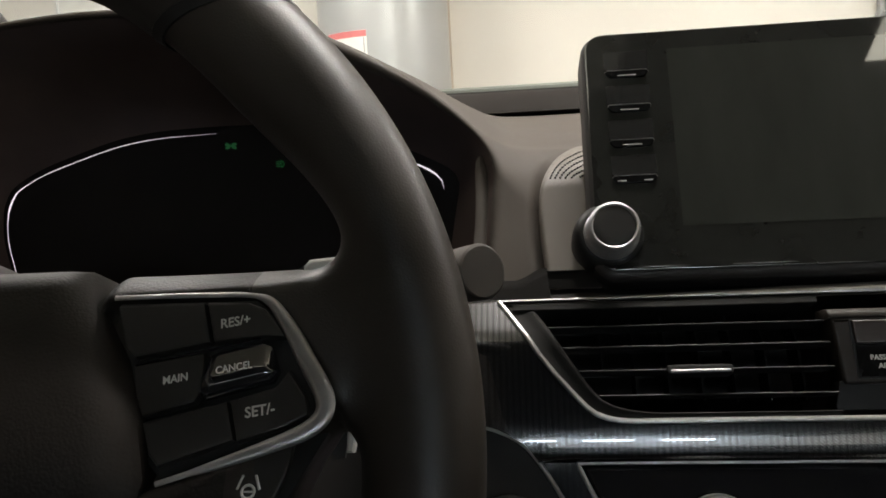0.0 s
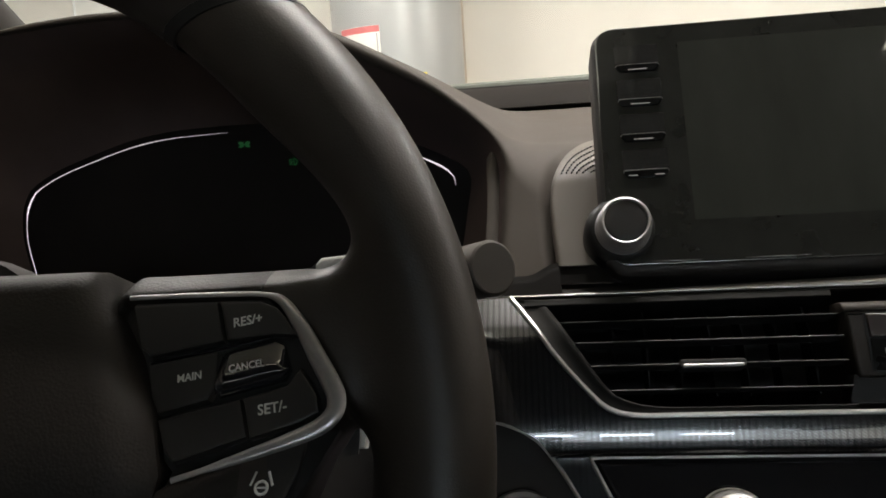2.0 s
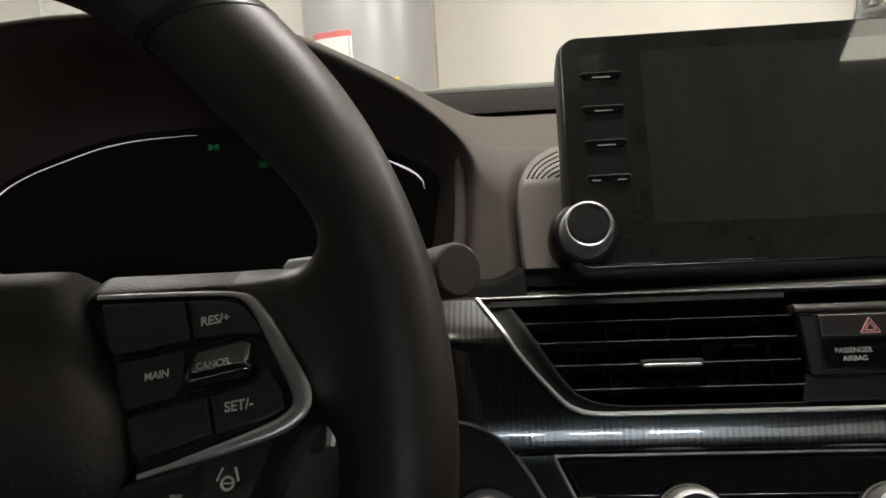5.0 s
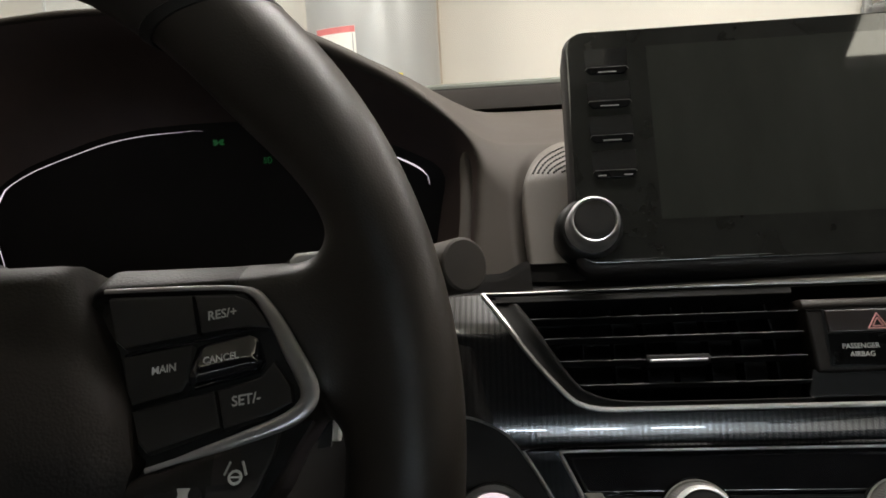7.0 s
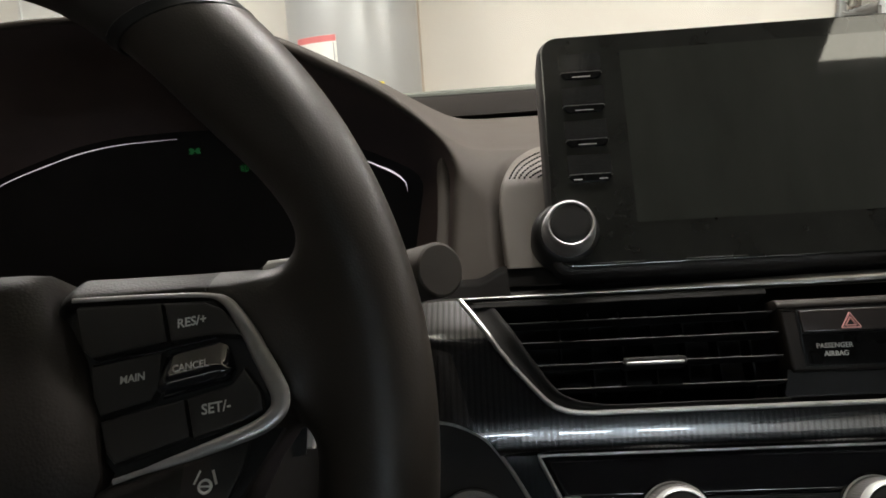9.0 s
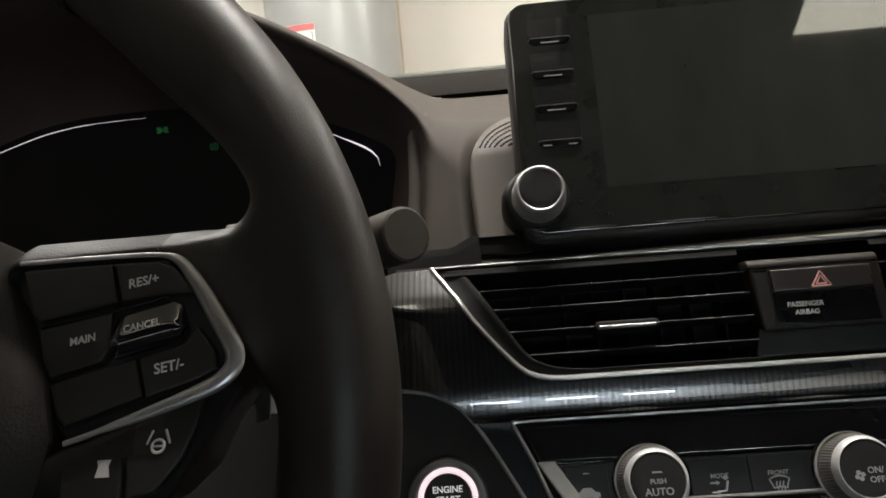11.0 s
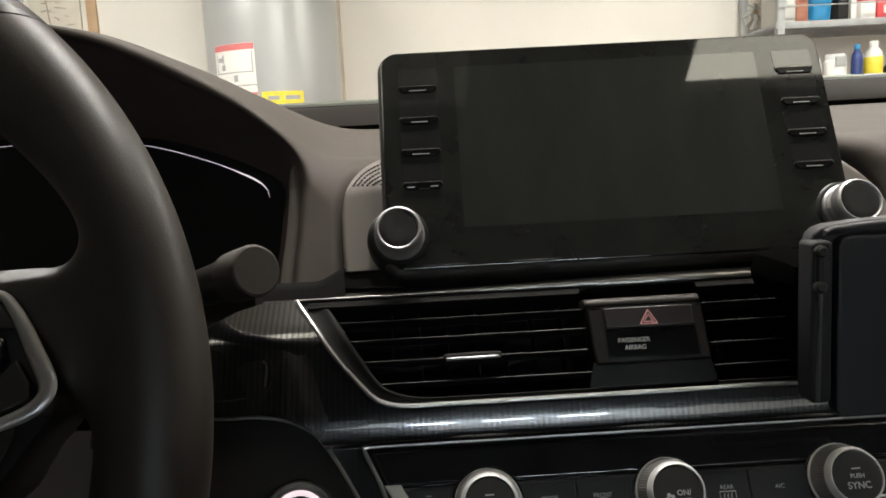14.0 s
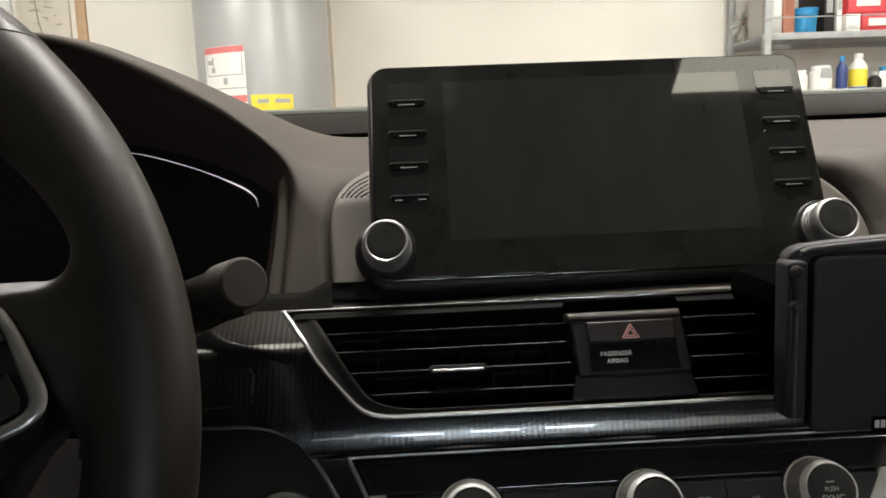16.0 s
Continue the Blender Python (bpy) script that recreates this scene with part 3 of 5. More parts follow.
bottle(1.82, 2.50, LOW, 30, 150, PAPER, BLUE, "white bottle with a blue cap on the shelf")
bottle(1.90, 2.45, LOW, 28, 170, RED, PAPER, "red bottle with a white cap on the shelf")
bottle(1.99, 2.46, LOW, 32, 150, YELLOW, DARK_PLASTIC, "yellow bottle with a dark cap on the shelf")

hook = thing("hanging_brush", pose(1.334, 2.728, 1.478), "pale grey bristled brush hanging on the wall", "brush")
part("hub", lathe(bmesh.new(), [(0, -12), (8, -12), (10, 0), (8, 8), (0, 8)], n=20), WOOD, hook, "brown centre")
hook.children[0].matrix_local = pose(0, -0.02, 0.01, 90)
random.seed(9)
for k in range(22):
    a = radians(random.uniform(-20, 380))
    r = random.uniform(0.04, 0.062)
    part("bristle_tuft", tube(bmesh.new(), [Vector((0.008 * math.cos(a), -0.015, 0.01 + 0.008 * math.sin(a))), Vector((r * 0.6 * math.cos(a), -0.03, r * 0.6 * math.sin(a))), Vector((r * math.cos(a), -0.022, r * math.sin(a) - 0.008))],
                              lambda u: 4 + 7 * u, 8), BRISTLE, hook)

# ---- car shell ----
shell = thing("car_body", pose(0, 0, 0), "dark car body shell round the cabin", "car body", kind="structure")
part("roof_lining", soft_box(bmesh.new(), -0.66, -2.1, 1.415, 0.66, -0.318, 1.445, 0.01), SHADED_LINING, shell, "cloth roof lining, coloured near-black for the unlit cabin")
for sx in (-1, 1):
    part("door_panel", box(bmesh.new(), sx * 0.76 - 0.02, -2.1, 0.2, sx * 0.76 + 0.02, 0.3, 1.0), DARK_PLASTIC, shell)
    part("front_pillar", tube(bmesh.new(), [Vector((sx * 0.74, 0.50, 1.03)), Vector((sx * 0.68, 0.1, 1.24)), Vector((sx * 0.62, -0.30, 1.43))], 32, 12), SHADED_LINING, shell)
    part("centre_pillar", box(bmesh.new(), sx * 0.70 - 0.03, -1.05, 0.95, sx * 0.70 + 0.03, -0.93, 1.43), SHADED_LINING, shell)
# unseen rails added under the roof edges to cut light from the sides
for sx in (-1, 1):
    part("roof_rail", soft_box(bmesh.new(), sx * 0.66 - 0.05, -2.1, 1.33, sx * 0.66 + 0.05, -0.30, 1.44, 0.02), SHADED_LINING, shell)
# added out of view, to darken the middle of the display's reflection
part("sensor_cover", soft_box(bmesh.new(), -0.055, -0.325, 1.375, 0.213, -0.11, 1.412, 0.015), DARK_PLASTIC, shell, "unseen dark block that blanks part of the display's reflection")
part("rear_bulkhead", box(bmesh.new(), -0.76, -2.14, 0.2, 0.76, -2.1, 1.0), DARK_PLASTIC, shell)
part("floor_pan", box(bmesh.new(), -0.76, -2.1, 0.18, 0.76, 0.6, 0.2), DARK_PLASTIC, shell)
part("firewall", box(bmesh.new(), -0.76, 0.58, 0.2, 0.76, 0.62, 1.0), DARK_PLASTIC, shell)

bm = bmesh.new()
rows = []
for k in range(13):
    u = k / 12
    rows.append([Vector((x * (1 - 0.14 * u), 0.545 - 0.862 * u - 0.06 * x * x, 1.058 + 0.375 * u + 0.02 * math.sin(math.pi * u))) for x in np.linspace(-0.74, 0.74, 25)])
sheet(bm, rows)
ws = solid("windshield", bm, GLASS, "clear laminated car windshield", "windshield", kind="structure")
ws.visible_shadow = False
COWL = material("cowl_plastic", (0.10, 0.107, 0.095), 0.6, mottle=0.15, mottle_scale=20)
solid("cowl_panel", soft_box(bmesh.new(), -0.76, 0.60, 0.98, 0.76, 0.72, 1.073, 0.01), COWL, "grey-green cowl panel at the foot of the windshield", "cowl", kind="structure")
solid("bonnet", soft_box(bmesh.new(), -0.80, 0.73, 0.80, 0.80, 1.75, 0.98, 0.05), SHADE_AND_BONNET, "grey painted car bonnet", "bonnet", kind="structure")

bm = bmesh.new()
tube(bm, [Vector((x, 0.543 - 0.06 * x * x, 1.0605)) for x in np.linspace(-0.73, 0.73, 30)], 2.6, 8)
solid("windshield_seal", bm, VENT_BLACK, "black rubber seal along the foot of the windshield", "seal", kind="structure")

# unseen driver's seat added behind the eye, which keeps the rear light off the wheel
SEAT_CLOTH = material("seat_cloth", (0.02, 0.02, 0.02), 0.9, mottle=0.15, mottle_scale=30, bump=0.2, grain_scale=800)
seat = thing("driver_seat", pose(-0.393, -0.80, 0.2), "black cloth driver's seat", "car seat")
part("cushion", soft_box(bmesh.new(), -0.26, -0.30, 0.15, 0.26, 0.22, 0.33, 0.04), SEAT_CLOTH, seat)
bm = soft_box(bmesh.new(), -0.26, -0.07, 0.28, 0.26, 0.07, 0.92, 0.05)
bmesh.ops.transform(bm, matrix=pose(0, -0.20, 0, 16), verts=bm.verts[:])
part("backrest", bm, SEAT_CLOTH, seat)
part("headrest", soft_box(bmesh.new(), -0.13, -0.52, 0.93, 0.13, -0.42, 1.12, 0.03), SEAT_CLOTH, seat)
part("base_frame", box(bmesh.new(), -0.22, -0.28, 0.0, 0.22, 0.2, 0.15), DARK_PLASTIC, seat)

# ---- dashboard ----
LIP = [(-0.80, 1.000), (-0.68, 1.004), (-0.645, 1.025), (-0.60, 1.068), (-0.55, 1.090), (-0.50, 1.097), (-0.458, 1.0995), (-0.419, 1.0990), (-0.375, 1.0955), (-0.3355, 1.088), (-0.305, 1.0765),
       (-0.271, 1.0595), (-0.2364, 1.0395), (-0.202, 1.0145), (-0.1877, 1.002), (-0.178, 0.9975), (-0.165, 0.996), (-0.15, 0.995), (0.8, 0.995)]
LIP_Y = 0.045


def base_z(y):
    return lerp(y, [(0.0, 0.990), (0.045, 0.995), (0.12, 1.003), (0.25, 1.014), (0.40, 1.026), (0.5, 1.03)])


def dash_z(x, y):
    crest = smooth(x, LIP)
    over = crest - base_z(LIP_Y)
    fade = lerp(y, [(0.0, 1.0), (0.06, 1.015), (0.10, 1.02), (0.18, 0.93), (0.28, 0.65), (0.40, 0.2), (0.45, 0.0)])
    return base_z(y) + max(0.0, over) * fade


dash = thing("dashboard", pose(0, 0, 0), "dark grey soft-touch car dashboard with an instrument hood", "dashboard")


def ease(a, b, x):
    u = min(1.0, max(0.0, (x - a) / (b - a)))
    return u * u * (3 - 2 * u)


# the edge of the hood's opening, from lower left over the top and down the rib
OPENING = spline([(-0.600, 0.90), (-0.606, 0.95), (-0.612, 1.0), (-0.606, 1.045)] + [(x, z - 0.003) for x, z in LIP[4:12]]
                 + [(-0.2364, 1.0375), (-0.214, 1.0220), (-0.200, 1.0105), (-0.1925, 0.999), (-0.1905, 0.987), (-0.1935, 0.970), (-0.197, 0.950), (-0.201, 0.930), (-0.206, 0.895)], 6)
POD_LEFT = [(-166.8, 900), (-166.8, 936), (-166.6, 946), (-166.2, 958), (-164.2, 972), (-161.6, 979.6), (-158.2, 985.2), (-153.6, 990.2), (-148, 994.0), (-141, 997.0), (-134, 999.0), (-118, 1001)]
POD_RIGHT = [(100, 1001), (120, 998.5), (140, 993), (152, 988), (161, 982), (170, 975.5), (179, 968.5), (186, 961), (191, 953), (195.5, 943), (198.5, 932), (200, 900)]
POD_EDGE = [Vector((x / 1000, z / 1000)) for x, z in POD_LEFT + [(3, 1001.5)] + POD_RIGHT]


def nearest(curve, px, pz):
    """Signed distance of points to an open curve running left to right over the top, and the nearest points; inside is below it."""
    best, qx, qz, sign = np.full(px.shape, 9.0), px.copy(), pz.copy(), np.ones(px.shape)
    for a, b in zip(curve, curve[1:]):
        dx, dz = b[0] - a[0], b[1] - a[1]
        t = np.clip(((px - a[0]) * dx + (pz - a[1]) * dz) / max(1e-12, dx * dx + dz * dz), 0, 1)
        ex, ez = px - a[0] - t * dx, pz - a[1] - t * dz
        d = np.hypot(ex, ez)
        hit = d < best
        best = np.where(hit, d, best)
        qx, qz = np.where(hit, a[0] + t * dx, qx), np.where(hit, a[1] + t * dz, qz)
        sign = np.where(hit, np.where(dx * ez - dz * ex >= 0, 1.0, -1.0), sign)
    return best * sign, qx, qz


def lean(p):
    """Reclines the dash front, lower parts nearer the seats, along rays from a late camera position."""
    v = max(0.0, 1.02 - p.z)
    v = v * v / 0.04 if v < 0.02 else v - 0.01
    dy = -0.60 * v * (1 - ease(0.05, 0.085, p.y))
    # c is the camera's place near the end, so its view keeps the fit
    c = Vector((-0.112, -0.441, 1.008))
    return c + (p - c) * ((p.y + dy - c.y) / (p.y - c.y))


def soft_pad():
    """Front and top of the dash in one skin, rolled round the hood's opening and into the groove beside the pod."""
    xs = [x / 1000 for x in (*range(-760, -640, 20), *range(-640, -280, 6), *range(-280, -130, 2), *range(-130, 130, 12), *range(130, 230, 3), *range(230, 761, 20))]
    roll = 0.006
    rows = []
    for x in xs:
        k = ease(-0.215, -0.155, x)
        y0, r = 0.0445 - 0.009 * k, 0.006 + 0.033 * k
        bead = 0.006 * (1 - ease(-0.235, -0.175, x)) * (0.1 + 0.9 * ease(-0.40, -0.27, x))

        def top(y):
            return dash_z(x, y) + bead * max(0.0, 1 - max(0.0, y - 0.05) / 0.06)

        zt = top(y0 + r)
        row = [(x, y0, 0.900 + (zt - r - 0.900) * t) for t in np.linspace(0, 1, 60)[:-1]]
        row += [(x, y0 + r - r * math.cos(a), zt - r + r * math.sin(a)) for a in np.linspace(0, math.pi / 2, 14)]
        yb = y0 + r
        row += [(x, yb + (0.43 - yb) * t, top(yb + (0.43 - yb) * t)) for t in (0.01, 0.03, 0.07, 0.13, 0.21, 0.30, 0.42, 0.55, 0.70, 0.85, 1.0)]
        rows.append(row)
    g = np.array(rows)
    d, qx, qz = nearest(OPENING, g[:, :, 0], g[:, :, 2])
    left = np.array(xs) < -0.62
    d[left] = 1.0
    flat = np.zeros(d.shape)
    flat[:, :73] = 1.0
    u = np.clip(1 - d / roll, 0, 1)
    g[:, :, 1] += flat * roll * (1 - np.sqrt(np.clip(1 - u * u, 0, 1)))
    out = (d < 0) & (flat > 0)
    g[:, :, 0], g[:, :, 2] = np.where(out, qx, g[:, :, 0]), np.where(out, qz, g[:, :, 2])
    dp, _, _ = nearest(POD_EDGE, g[:, :, 0], g[:, :, 2])
    wide = np.where(g[:, :, 0] > 0, 0.026, 0.008)
    deep = np.where(g[:, :, 0] > 0, 0.030, 0.010)
    v = np.clip(1 - dp / wide, 0, 1)
    v = np.where(g[:, :, 0] > 0, v * (2 - v), v * v)
    g[:, :, 1] += flat * deep * v * np.clip(1 - (g[:, :, 1] - 0.036) / 0.03, 0, 1)
    bm = bmesh.new()
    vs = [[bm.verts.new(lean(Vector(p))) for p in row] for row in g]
    for i in range(len(vs) - 1):
        for k in range(len(vs[0]) - 1):
            quad = (vs[i][k], vs[i + 1][k], vs[i + 1][k + 1], vs[i][k + 1])
            if out[i, k] and out[i + 1, k] and out[i + 1, k + 1] and out[i, k + 1]:
                continue
            bm.faces.new(quad)
    loose = [w for w in bm.verts if not w.link_faces]
    bmesh.ops.delete(bm, geom=loose, context="VERTS")
    return bm


part("upper_pad", soft_pad(), PAD, dash, "dark grey soft pad, grained", 60)

# hood tunnel
CL_X = -0.393


def ring_curve():
    right = [(-0.393, 1.0205), (-0.350, 1.0195), (-0.3092, 1.0150), (-0.2676, 1.0020), (-0.2400, 0.9895), (-0.2300, 0.9830), (-0.2255, 0.9745), (-0.2290, 0.955), (-0.2350, 0.925), (-0.241, 0.905)]
    left = [(-0.5545, 0.900), (-0.5575, 0.925), (-0.5600, 0.948), (-0.5572, 0.9685), (-0.5512, 0.9806), (-0.5442, 0.9875), (-0.5233, 0.9975), (-0.4934, 1.0069), (-0.4641, 1.0148), (-0.4358, 1.0190), (-0.4050, 1.0203), (-0.393, 1.0205)]
    return left, right


LR, RR = ring_curve()
ring_pts = spline([(x, z) for x, z in LR + RR[1:]], 4)
lip_curve = OPENING


def resample(pts, n):
    acc = [0.0]
    for a, b in zip(pts, pts[1:]):
        acc.append(acc[-1] + (b - a).length)
    out = []
    for k in range(n):
        s = acc[-1] * k / (n - 1)
        i = max(0, min(len(pts) - 2, sum(1 for v in acc if v <= s) - 1))
        u = (s - acc[i]) / max(1e-9, acc[i + 1] - acc[i])
        out.append(pts[i].lerp(pts[i + 1], u))
    return out


def polar(pts, n):
    """The curve at even angles round the cluster's middle, from lower left over the top to lower right."""
    c = Vector((CL_X, 0.93))
    tab = sorted((math.atan2((p - c).x, (p - c).y), (p - c).length) for p in pts)
    return [c + float(lerp(a, tab)) * Vector((math.sin(a), math.cos(a))) for a in np.linspace(radians(-97), radians(97), n)]


A_, B_ = polar([Vector(p) for p in lip_curve], 90), polar([Vector(p) for p in ring_pts], 90)
bm = bmesh.new()
rows = []
for u in (0.0, 0.02, 0.15, 0.4, 0.7, 1.0):
    rows.append([Vector((*a.lerp(b.lerp(Vector((CL_X, 0.95)), -0.06), u), 0)) for a, b in zip(A_, B_)])
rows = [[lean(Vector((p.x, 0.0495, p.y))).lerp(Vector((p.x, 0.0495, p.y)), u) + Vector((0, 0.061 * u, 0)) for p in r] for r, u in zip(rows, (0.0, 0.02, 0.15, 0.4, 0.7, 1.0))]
sheet(bm, rows)
part("hood_lining", bm, TUNNEL, dash, "black inner lining of the hood", 60)
bm = bmesh.new()
bm.faces.new([bm.verts.new((p.x * 1.0, 0.1125, p.y)) for p in B_] + [bm.verts.new((-0.2, 0.1125, 0.85)), bm.verts.new((-0.6, 0.1125, 0.85))])
part("hood_floor", box(bm, -0.61, -0.02, 0.86, -0.19, 0.115, 0.90), SHADE_BLACK, dash)
bm = bmesh.new()
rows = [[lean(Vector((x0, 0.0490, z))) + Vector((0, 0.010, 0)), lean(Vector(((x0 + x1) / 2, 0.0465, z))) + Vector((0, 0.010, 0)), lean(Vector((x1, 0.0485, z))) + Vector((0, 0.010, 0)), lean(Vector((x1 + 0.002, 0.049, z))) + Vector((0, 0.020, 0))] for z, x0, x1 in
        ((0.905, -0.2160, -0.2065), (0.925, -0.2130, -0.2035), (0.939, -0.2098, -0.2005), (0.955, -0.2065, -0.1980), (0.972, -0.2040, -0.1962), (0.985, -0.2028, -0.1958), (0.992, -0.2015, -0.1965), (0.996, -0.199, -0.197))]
sheet(bm, rows)
part("hood_fin", bm, PAD, dash, "", 60)

# lower shelf behind the upper trim and the backing of the face
bm = bmesh.new()
rows = []
for x in np.linspace(-0.205, 0.20, 40):
    rows.append([Vector((x, -0.0415, 0.9215)), Vector((x, -0.036, 0.9235)), Vector((x, -0.02, 0.9230)), Vector((x, 0.005, 0.9225)), Vector((x, 0.026, 0.9225)), Vector((x, 0.040, 0.9222)), Vector((x, 0.060, 0.922))])
sheet(bm, rows)
part("trim_shelf", bm, SHELF_BLACK, dash, "smooth black shelf below the display", 50)
part("core", box(bmesh.new(), -0.74, 0.13, 0.45, 0.74, 0.42, 0.985), DARK_PLASTIC, dash)
bm = bmesh.new()
rows = []
for x in np.linspace(-0.76, 0.76, 40):
    b = -0.05 * x * x
    rows.append([Vector((x, y + b, z)) for y, z in ((0.428, 1.015), (0.424, 1.0278), (0.409, 1.0295), (0.4065, 1.0312), (0.410, 1.0350), (0.43, 1.046), (0.46, 1.0545), (0.50, 1.0590), (0.53, 1.0600), (0.56, 1.055), (0.57, 1.0))])
sheet(bm, rows)
part("defroster_ledge", bm, LEDGE_BLACK, dash, "black ledge below the windshield", 40)


# centre pod with the speaker grille behind the display
def pod_top(x):
    return lerp(x, POD_LEFT[1:] + [(3, 1001.5)] + POD_RIGHT[:-1])


bm = bmesh.new()
rows = []
half = [-166.8, -166.5, -166.0, -165, -163.5, -161.5, -159, -156, -152.5, -149, -145, -141, -136, -130, -122, -112, -95, -70, -40, -10, 3]
for x in half + [30, 60, 85, 100, 110, 120, 130, 140, 148, 156, 163, 170, 176, 181, 185.5, 189, 192, 194.5, 196.5, 197.8, 198.5]:
    zt = pod_top(x)
    row = []
    for k in range(25):
        u = k / 24
        z = 926.4 + (zt - 926.4) * u
        y = 28.8 + 34 * max(0.0, (z - 980) / 18) ** 1.3
        side = min(abs(x + 166.8), abs(x - 198.5))
        if side < 3:
            y += 5 * (1 - side / 3) ** 2
        if zt - z < 2.5 and zt < 999:
            y += 4 * (1 - (zt - z) / 2.5) ** 2
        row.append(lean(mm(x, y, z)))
    row = [row[0] + Vector((0, 0.006, -0.001))] + row + [row[-1] + Vector((0, 0.008, -0.001))]
    rows.append(row)
sheet(bm, rows)
part("centre_pod", bm, POD_PLASTIC, dash, "lighter grey plastic pod round the display", 60)
# dark strip laid where only shade falls below pod and pad
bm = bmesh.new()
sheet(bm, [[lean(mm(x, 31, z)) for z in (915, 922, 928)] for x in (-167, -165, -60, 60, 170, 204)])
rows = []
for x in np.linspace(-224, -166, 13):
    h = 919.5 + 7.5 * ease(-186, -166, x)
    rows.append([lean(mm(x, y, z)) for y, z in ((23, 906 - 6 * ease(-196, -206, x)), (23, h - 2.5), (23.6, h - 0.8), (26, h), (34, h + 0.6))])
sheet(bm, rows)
part("pod_base", bm, SHADE_BLACK, dash, "black strip standing in for the shaded gap under the pod")
bm = bmesh.new()
arc = spline([(x, z) for x, z in POD_LEFT[2:]] + [(-100, 1001.3)], 10)
for k in range(9):
    d = 3.2 + 2.35 * k
    path = [b + Vector(((c - a).y, -(c - a).x)).normalized() * d for a, b, c in zip(arc, arc[1:], arc[2:])]
    run, last = 0.0, None
    for p in path:
        run += (p - last).length if last else 9.0
        if run > 1.7 and p.y > 981.5 and p.x < -122:
            n = path[min(len(path) - 1, path.index(p) + 1)]
            step = (n - p).normalized() * 1.15 if (n - p).length > 1e-6 else Vector((0.8, 0.8))
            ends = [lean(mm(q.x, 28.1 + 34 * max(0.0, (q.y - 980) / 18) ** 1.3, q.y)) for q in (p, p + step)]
            tube(bm, ends, 0.55, 6)
            run = 0.0
        last = p
part("speaker_grille", bm, VENT_BLACK, dash, "black perforated speaker grille")


# ---- instrument cluster ----
cluster = thing("instrument_cluster", pose(0, 0, 0), "dark instrument cluster with a thin lit outline and green telltales", "instrument cluster")
bm = bmesh.new()
outer = resample([Vector(p) for p in ring_pts], 80)
bm.faces.new([bm.verts.new((CL_X + (p.x - CL_X) * 1.09, 0.1095, 0.95 + (p.y - 0.95) * 1.12)) for p in outer])
part("cluster_face", bm, CLUSTER_LENS, cluster, "black unlit display face")


def ring_part(name, pts, wide, mat, label):
    bm = bmesh.new()
    path = [Vector((p.x, 0.1005, p.y)) for p in pts]
    tube(bm, path, wide, 8, up=(0, 1, 0))
    return part(name, bm, mat, cluster, label)


end_r = min(range(40, 80), key=lambda i: (outer[i] - Vector((-0.2255, 0.9725))).length)
end_l = min(range(0, 40), key=lambda i: (outer[i] - Vector((-0.5535, 0.9770))).length)
fade_l = min(range(0, 80), key=lambda i: abs(outer[i].x + 0.390) + (outer[i].y < 1.0))
fade_r = min(range(0, 80), key=lambda i: abs(outer[i].x + 0.318) + (outer[i].y < 1.0))
ring_part("outline_light", outer[end_l:fade_l + 1], lambda u: 0.04 + 0.19 * min(1.0, (1 - u) / 0.35) + 0.42 * math.exp(-(u / 0.09) ** 2), RING_LIGHT, "thin white light line")
ring_part("outline_light", outer[fade_r:end_r - 5], lambda u: 0.08 + 0.15 * min(1.0, u / 0.3), RING_LIGHT, "thin white light line")
ring_part("outline_light", outer[end_r - 7:end_r + 1], lambda u: 0.26 * (1 - u) + 1.0 * math.sin(math.pi * u) ** 2 * u + 0.06, RING_LIGHT, "thicker end of the white light line")
ring_part("outline_light", outer[0:end_l + 1], lambda u: 0.22 + 0.43 * math.exp(-((1 - u) / 0.09) ** 2), RING_LIGHT, "thin white light line")


def telltale_lamps(x, z):
    bm = bmesh.new()
    for sx in (-1, 1):
        prism(bm, [(sx * 0.8, -1.6), (sx * 3.2, -2.4), (sx * 3.6, 0), (sx * 3.2, 2.4), (sx * 0.8, 1.6)], 0, 0.3)
        bars(bm, [(sx * 4.0 - 0.25, -2.2, sx * 4.0 + 0.25, -0.8), (sx * 4.0 - 0.25, 0.6, sx * 4.0 + 0.25, 2.0)], 0, 0.3)
    bars(bm, [(-0.8, -0.6, 0.8, 0.6)], 0, 0.3)
    ob = part("telltale", bm, GREEN_LIGHT, cluster, "lit green side light symbol")
    ob.matrix_local = pose(x, 0.104, z, 90)


def telltale_head(x, z):
    bm = bmesh.new()
    tube(bm, [mm(1.0 + 1.9 * math.cos(radians(a)), 2.3 * math.sin(radians(a)), 0) for a in range(-90, 91, 18)] + [mm(0.6, 2.3, 0), mm(0.6, -2.3, 0)], 0.35, 6, close=True)
    bars(bm, [(-3.0, v - 0.3, -0.5, v + 0.3) for v in (-1.8, -0.6, 0.6, 1.8)], -0.1, 0.3)
    ob = part("telltale", bm, GREEN_LIGHT, cluster, "lit green headlight symbol")
    ob.matrix_local = pose(x, 0.104, z, 90)


telltale_lamps(-0.3795, 1.0113)
telltale_head(-0.3440, 0.9965)

# ---- display ----
display = thing("infotainment_display", SCREEN, "wide black infotainment display, switched off, with side keys and two knobs", "display")
CX = -1.6
part("housing", prism(bmesh.new(), rrect(CX - 134.6, -128.5, CX + 135.6, 13.4, 11.5, 6), -24, -1.0, 4, 3), DARK_PLASTIC, display, "black plastic housing")
